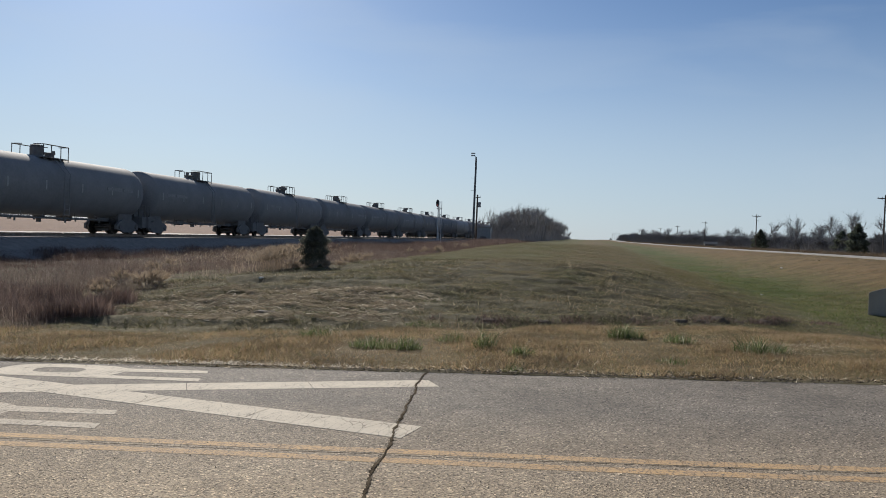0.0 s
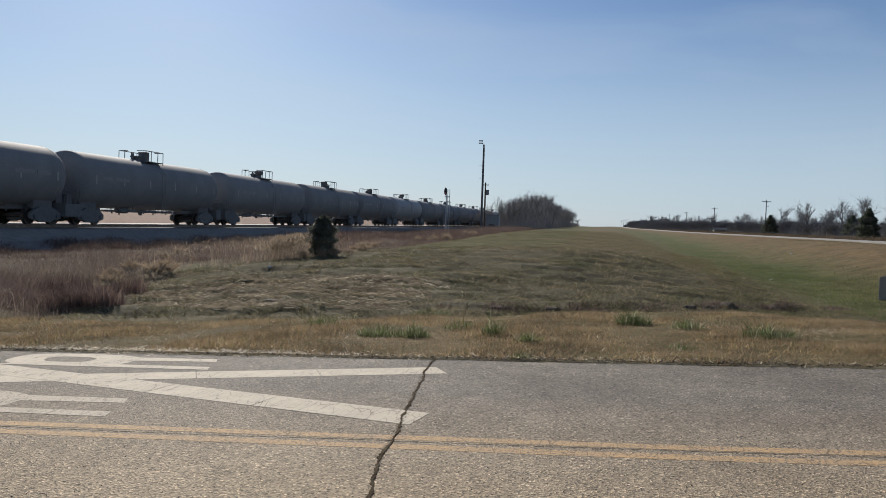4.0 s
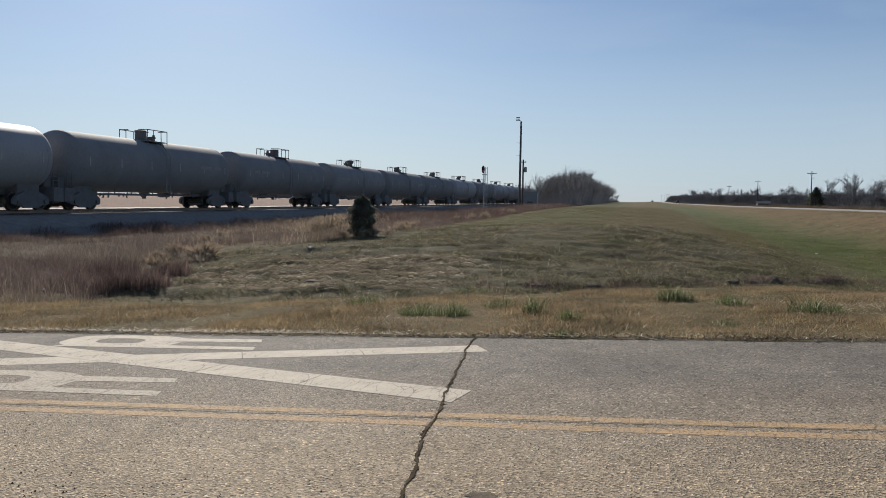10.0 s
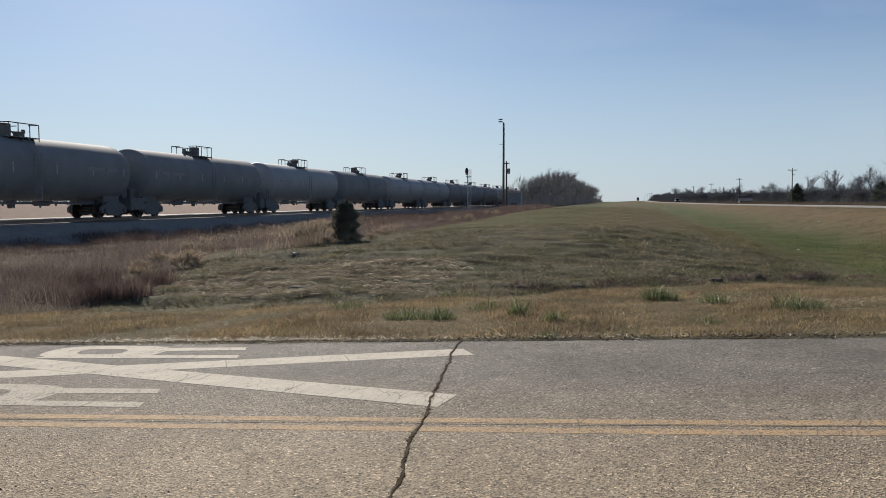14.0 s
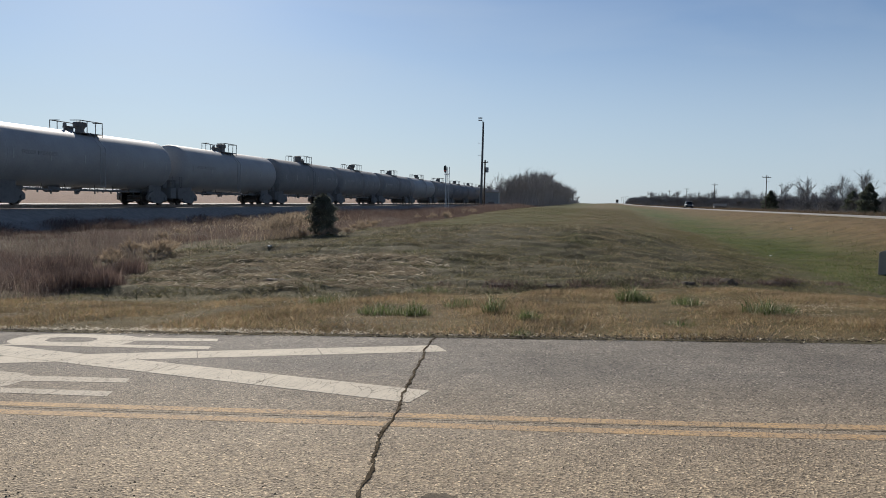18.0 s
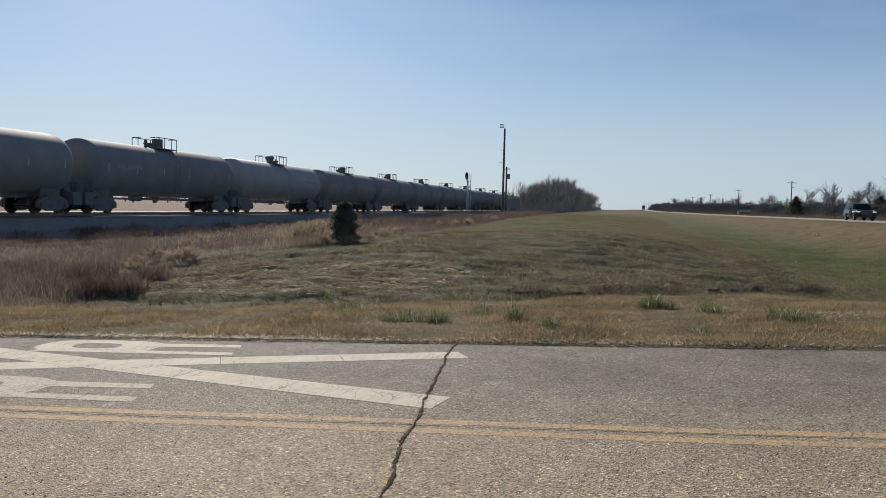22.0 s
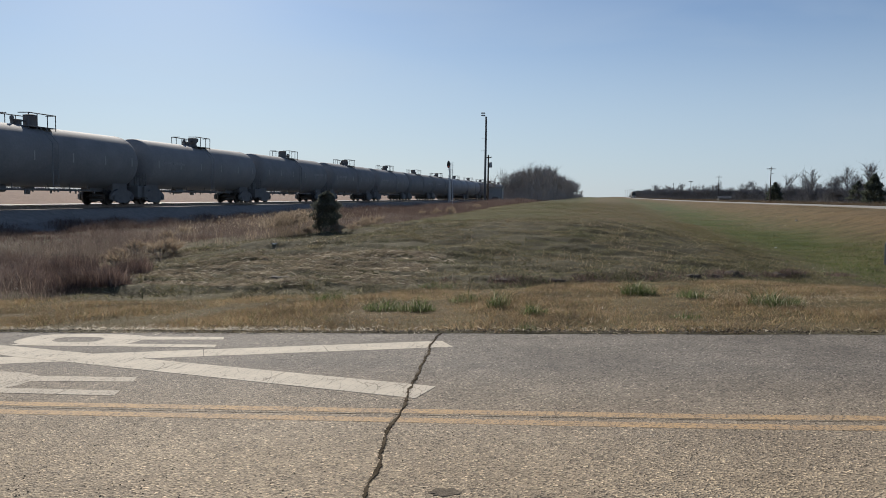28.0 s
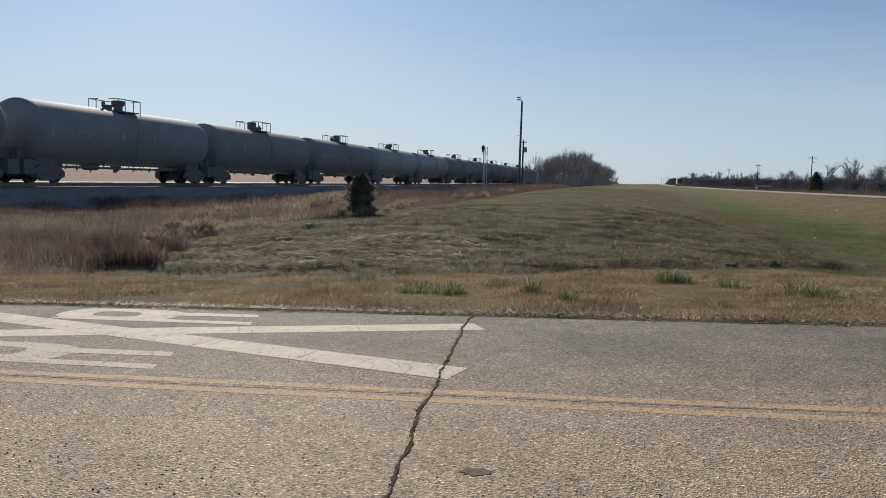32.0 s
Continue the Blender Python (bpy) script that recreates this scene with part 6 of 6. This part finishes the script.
def culvert():
    x0, y0 = 9.66, 30.3
    s = thing("culvert_headwall", "brown-grey concrete culvert headwall with a sloping wing wall", "culvert", at=pose(x0, y0, -1.05, 0, 0, -16))
    bm = bmesh.new()
    pts = [(0, 0.0), (1.46, 0.0), (1.46, 1.69), (1.28, 1.69), (0.0, 1.20)]
    a = [bm.verts.new((p, 0, q)) for p, q in pts]
    b = [bm.verts.new((p + 0.04, 0.22, q)) for p, q in pts]
    bm.faces.new(a)
    bm.faces.new(b[::-1])
    for i in range(len(pts)):
        j = (i + 1) % len(pts)
        bm.faces.new((a[i], b[i], b[j], a[j]))
    bmesh.ops.recalc_face_normals(bm, faces=bm.faces[:])
    bmesh.ops.bevel(bm, geom=bm.edges[:], offset=0.015, segments=1, affect="EDGES")
    part("wing_wall", bm, HEADWALL_CONCRETE, s)
    part("headwall", box(bmesh.new(), 1.67, 4.6, 0.55, 0.95, 1.0, 1.64, 0.03), HEADWALL_CONCRETE, s)
    part("side_wall", box(bmesh.new(), 1.52, 1.80, 0.26, 3.2, 0.0, 1.62, 0.02), HEADWALL_CONCRETE, s)
    part("invert", box(bmesh.new(), 1.80, 4.3, 0.56, 3.2, 0.03, 0.10, 0.01), HEADWALL_CONCRETE, s)
    part("side_wall", box(bmesh.new(), 4.3, 4.6, 0.95, 3.2, 0.0, 1.45, 0.02), HEADWALL_CONCRETE, s)
    part("apron", box(bmesh.new(), 0.2, 4.6, -1.6, 0.5, -0.12, 0.02, 0.02), HEADWALL_CONCRETE, s)
    p = thing("marker_post", "slim tan marker post on the culvert", "marker post", at=pose(x0 + 1.46, y0 + 0.6, 0.35))
    part("post", box(bmesh.new(), -0.035, 0.035, -0.02, 0.02, -0.2, 1.12, 0.005), weathered("tan_post", (0.26, 0.17, 0.08), (0.34, 0.235, 0.12), 0.7), p)
    part("reflector", box(bmesh.new(), -0.032, 0.032, -0.03, -0.021, 0.82, 1.06), weathered("amber_reflector", (0.4, 0.2, 0.03), (0.5, 0.26, 0.05), 0.3), p)


culvert()


# ---- buildings and things far off ----
def small_house(x, y, w, d, h, label, wall, roof):
    s = thing("house", label, "house", "buildings beyond the highway", at=pose(x, y, float(ground_z(x, y))))
    part("wall", box(bmesh.new(), -w / 2, w / 2, -d / 2, d / 2, -0.2, h, 0.02), wall, s)
    bm = bmesh.new()
    for q in (-1, 1):
        vs = [bm.verts.new(c) for c in ((-w / 2 - 0.4, q * (d / 2 + 0.4), h - 0.05), (w / 2 + 0.4, q * (d / 2 + 0.4), h - 0.05), (w / 2 + 0.4, 0, h + d * 0.28), (-w / 2 - 0.4, 0, h + d * 0.28))]
        bm.faces.new(vs)
    bmesh.ops.solidify(bm, geom=bm.faces[:], thickness=0.12)
    part("roof", bm, roof, s)
    for sx in (-w * 0.28, w * 0.28):
        part("window", box(bmesh.new(), sx - 0.5, sx + 0.5, -d / 2 - 0.03, -d / 2 - 0.005, h * 0.4, h * 0.78), SIGNAL_BLACK, s)
    part("door", box(bmesh.new(), -0.45, 0.45, -d / 2 - 0.03, -d / 2 - 0.005, 0.0, h * 0.75), WOOD_POLE, s)


WHITE_WALL = weathered("grey_white_siding", (0.20, 0.20, 0.195), (0.28, 0.28, 0.27), 0.6, 0, 0.5, 6, 0.05)
PALE_ROOF = weathered("pale_metal_roof", (0.24, 0.245, 0.25), (0.32, 0.325, 0.33), 0.7, 0.0, 0.4, 6, 0.05)
small_house(east(43, 470), 470, 4.2, 4, 2.0, "small white house among bare trees", WHITE_WALL, PALE_ROOF)
small_house(east(51, 346), 346, 4.6, 3.5, 1.15, "low white shed beside the wood", WHITE_WALL, PALE_ROOF)

# ---- vehicles ----
CAR_DARK = weathered("dark_car_paint", (0.016, 0.018, 0.022), (0.024, 0.026, 0.032), 0.2, 0.4, 2, 30, 0.0)
WHITE_CAB = weathered("white_truck_paint", (0.26, 0.25, 0.23), (0.36, 0.345, 0.32), 0.35, 0.0, 1, 20, 0.0)
GLASS_DARK = weathered("dark_window_glass", (0.010, 0.012, 0.014), (0.016, 0.018, 0.02), 0.06, 0.0, 2, 30, 0.0)
TYRE = weathered("tyre_rubber", (0.014, 0.014, 0.014), (0.03, 0.03, 0.03), 0.9, 0.0, 6, 40, 0.3)


HEADLIGHT = lamp_glow("headlight_glow", (1.0, 0.96, 0.88), 0.5)
AMBER = lamp_glow("amber_lamp", (1.0, 0.5, 0.1), 0.5)


def extrude_profile(bm, pts, x0, x1, taper=0.0):
    """A side profile (y, z) swept across x; taper narrows what is high."""
    zs = [p[1] for p in pts]
    lo, hi = min(zs), max(zs)

    def nx(x, z):
        return x * (1 - taper * (z - lo) / (hi - lo))
    a = [bm.verts.new((nx(x0, z), y, z)) for y, z in pts]
    b = [bm.verts.new((nx(x1, z), y, z)) for y, z in pts]
    bm.faces.new(a)
    bm.faces.new(b[::-1])
    for i in range(len(pts)):
        j = (i + 1) % len(pts)
        bm.faces.new((a[i], b[i], b[j], a[j]))
    bmesh.ops.recalc_face_normals(bm, faces=bm.faces[:])
    return bm


def wheel(parent, x, y, r, w):
    s = 1 if x > 0 else -1
    bm = lathe(bmesh.new(), [(r * 0.6, -w / 2), (r * 0.95, -w / 2), (r, -w * 0.35), (r, w * 0.35), (r * 0.95, w / 2), (r * 0.6, w / 2)], 20, pose(0, 0, 0, 0, 90, 0))
    t = part("wheel", bm, TYRE, parent, at=pose(x, y, r))
    part("rim", lathe(bmesh.new(), [(0, s * w * 0.32), (r * 0.25, s * w * 0.38), (r * 0.55, s * w * 0.25), (r * 0.61, s * w * 0.45), (r * 0.61, -s * w * 0.3)], 16, pose(0, 0, 0, 0, 90, 0)), GALV, t)
    return t


def suv():
    """Faces -y, origin on the road."""
    s = thing("suv", "dark sport utility vehicle driving on the highway", "car")
    bm = extrude_profile(bmesh.new(), [(-2.3, 0.35), (-2.38, 0.55), (-2.34, 0.92), (-2.15, 1.03), (-1.25, 1.12), (2.2, 1.14), (2.36, 0.95), (2.38, 0.45), (2.2, 0.32)], -0.96, 0.96, 0.05)
    bmesh.ops.bevel(bm, geom=bm.edges[:], offset=0.05, segments=2, affect="EDGES")
    body = part("body", bm, CAR_DARK, s, smooth=True)
    bm = extrude_profile(bmesh.new(), [(-1.3, 1.1), (-0.55, 1.68), (-0.2, 1.75), (1.7, 1.74), (2.2, 1.55), (2.3, 1.12)], -0.88, 0.88, 0.2)
    bmesh.ops.bevel(bm, geom=bm.edges[:], offset=0.04, segments=2, affect="EDGES")
    part("cabin", bm, CAR_DARK, s, smooth=True)
    bm = bmesh.new()
    bm.faces.new([bm.verts.new(c) for c in ((-0.80, -1.25, 1.16), (0.80, -1.25, 1.16), (0.70, -0.60, 1.66), (-0.70, -0.60, 1.66))])
    bmesh.ops.solidify(bm, geom=bm.faces[:], thickness=0.03)
    part("windscreen", bm, GLASS_DARK, s)
    for sx in (-1, 1):
        for y0, y1 in ((-0.75, 0.2), (0.28, 1.15), (1.22, 1.95)):
            bm = bmesh.new()
            bm.faces.new([bm.verts.new(c) for c in ((sx * 0.875, y0, 1.18), (sx * 0.875, y1, 1.18), (sx * 0.755, y1 - 0.05, 1.62), (sx * 0.755, y0 + (0.35 if y0 < 0 else 0.03), 1.62))])
            bmesh.ops.solidify(bm, geom=bm.faces[:], thickness=0.03)
            part("side_window", bm, GLASS_DARK, s)
        part("headlight", box(bmesh.new(), sx * 0.74 - 0.17, sx * 0.74 + 0.17, -2.40, -2.30, 0.83, 0.93, 0.03), HEADLIGHT, s)
        part("mirror", box(bmesh.new(), sx * 1.03 - 0.1, sx * 1.03 + 0.1, -0.75, -0.6, 1.1, 1.28, 0.03), CAR_DARK, s)
        part("door", box(bmesh.new(), sx * 0.955 - 0.012, sx * 0.955 + 0.012, -0.8, 0.24, 0.45, 1.08, 0.008), CAR_DARK, s)
        part("roof_rail", rod(bmesh.new(), (sx * 0.66, -0.1, 1.79), (sx * 0.66, 1.7, 1.79), 0.025, seg=6), GALV, s)
    part("grille", box(bmesh.new(), -0.5, 0.5, -2.405, -2.34, 0.55, 0.92, 0.02), SIGNAL_BLACK, s)
    part("bumper", box(bmesh.new(), -0.93, 0.93, -2.46, -2.3, 0.32, 0.52, 0.04), CAR_DARK, s)
    for sx in (-1, 1):
        for y in (-1.42, 1.42):
            wheel(s, sx * 0.84, y, 0.38, 0.25)
    return s


def semi_truck():
    s = thing("semi_truck", "heavy truck with a pale box trailer on the highway", "truck")
    part("cab", box(bmesh.new(), -1.2, 1.2, -1.0, 1.4, 0.9, 3.4, 0.12), CAR_DARK, s)
    part("hood", box(bmesh.new(), -0.95, 0.95, -2.9, -1.0, 0.8, 2.0, 0.12), CAR_DARK, s)
    part("windscreen", box(bmesh.new(), -1.0, 1.0, -1.04, -1.005, 2.1, 2.9, 0.01), GLASS_DARK, s)
    part("grille", box(bmesh.new(), -0.5, 0.5, -2.95, -2.88, 0.9, 1.85, 0.02), GALV, s)
    part("bumper", box(bmesh.new(), -1.2, 1.2, -3.1, -2.9, 0.4, 0.8, 0.04), GALV, s)
    part("chassis", box(bmesh.new(), -0.5, 0.5, -2.8, 14.5, 0.65, 0.95, 0.02), SIGNAL_BLACK, s)
    part("trailer", box(bmesh.new(), -1.3, 1.3, 1.9, 15.5, 1.1, 4.05, 0.04), WHITE_CAB, s)
    part("air_deflector", box(bmesh.new(), -1.0, 1.0, -0.6, 1.2, 3.4, 3.95, 0.1), CAR_DARK, s)
    for sx in (-1, 1):
        part("headlight", box(bmesh.new(), sx * 0.98 - 0.16, sx * 0.98 + 0.16, -2.98, -2.84, 0.95, 1.2, 0.03), HEADLIGHT, s)
        part("exhaust", rod(bmesh.new(), (sx * 1.1, 1.55, 0.9), (sx * 1.1, 1.55, 3.8), 0.08, seg=8), GALV, s)
        part("mirror", box(bmesh.new(), sx * 1.42 - 0.1, sx * 1.42 + 0.1, -1.1, -1.0, 2.0, 2.7, 0.02), SIGNAL_BLACK, s)
        part("marker_lamp", box(bmesh.new(), sx * 0.8 - 0.08, sx * 0.8 + 0.08, -1.03, -0.98, 3.42, 3.5), AMBER, s)
        for y in (-2.0, 2.6, 3.9, 12.8, 14.1):
            wheel(s, sx * 1.0, y, 0.52, 0.36)
    return s


SUV = suv()
TRUCK = semi_truck()


# ---- what moves ----
def on_highway(y, lane):
    return pose(lane + SLANT * y, y, float(hwy_z(y)) + 0.02, 0, 0, 0.37)


def wheelsets(car):
    return [w for truck in car.children if truck.name.startswith("truck") for w in truck.children if w.name.startswith("wheelset")]


def roll_wheels():
    """Every wheelset turns as its car rolls; cars that stand the same way round share the keys."""
    lead = {}
    for car, y, flip in TRAIN:
        sets = sorted(wheelsets(car), key=lambda w: (w.parent.matrix_basis.translation.y, w.matrix_basis.translation.y))
        if flip not in lead:
            lead[flip] = sets
            for w in sets:
                p = w.matrix_basis.translation.copy()
                way = -1 if flip else 1
                walk(w, [(f / FPS, pose(p.x, p.y, p.z, way * math.degrees(rolled(f / FPS) / 0.457))) for f in range(0, 32 * FPS + 1)])
        else:
            for w, m in zip(sets, lead[flip]):
                w.rotation_mode = "QUATERNION"
                w.animation_data_create()
                w.animation_data.action = m.animation_data.action
                w.animation_data.action_slot = m.animation_data.action_slot


def motions():
    for car, y, flip in TRAIN:
        walk(car, [(t, pose(TRACK_X, y - rolled(t), RAIL_Z, 0, 0, 180 if flip else 0)) for t in np.arange(0, 32.1, 2.0)])
    roll_wheels()
    walk(SUV, [(t, on_highway(89.8 + 32.2 * (22 - t), 24.5)) for t in np.arange(0, 32.1, 1.0)])
    walk(TRUCK, [(t, on_highway(454.0 + 30.0 * (32 - t), 24.5)) for t in np.arange(0, 32.1, 1.0)])


motions()
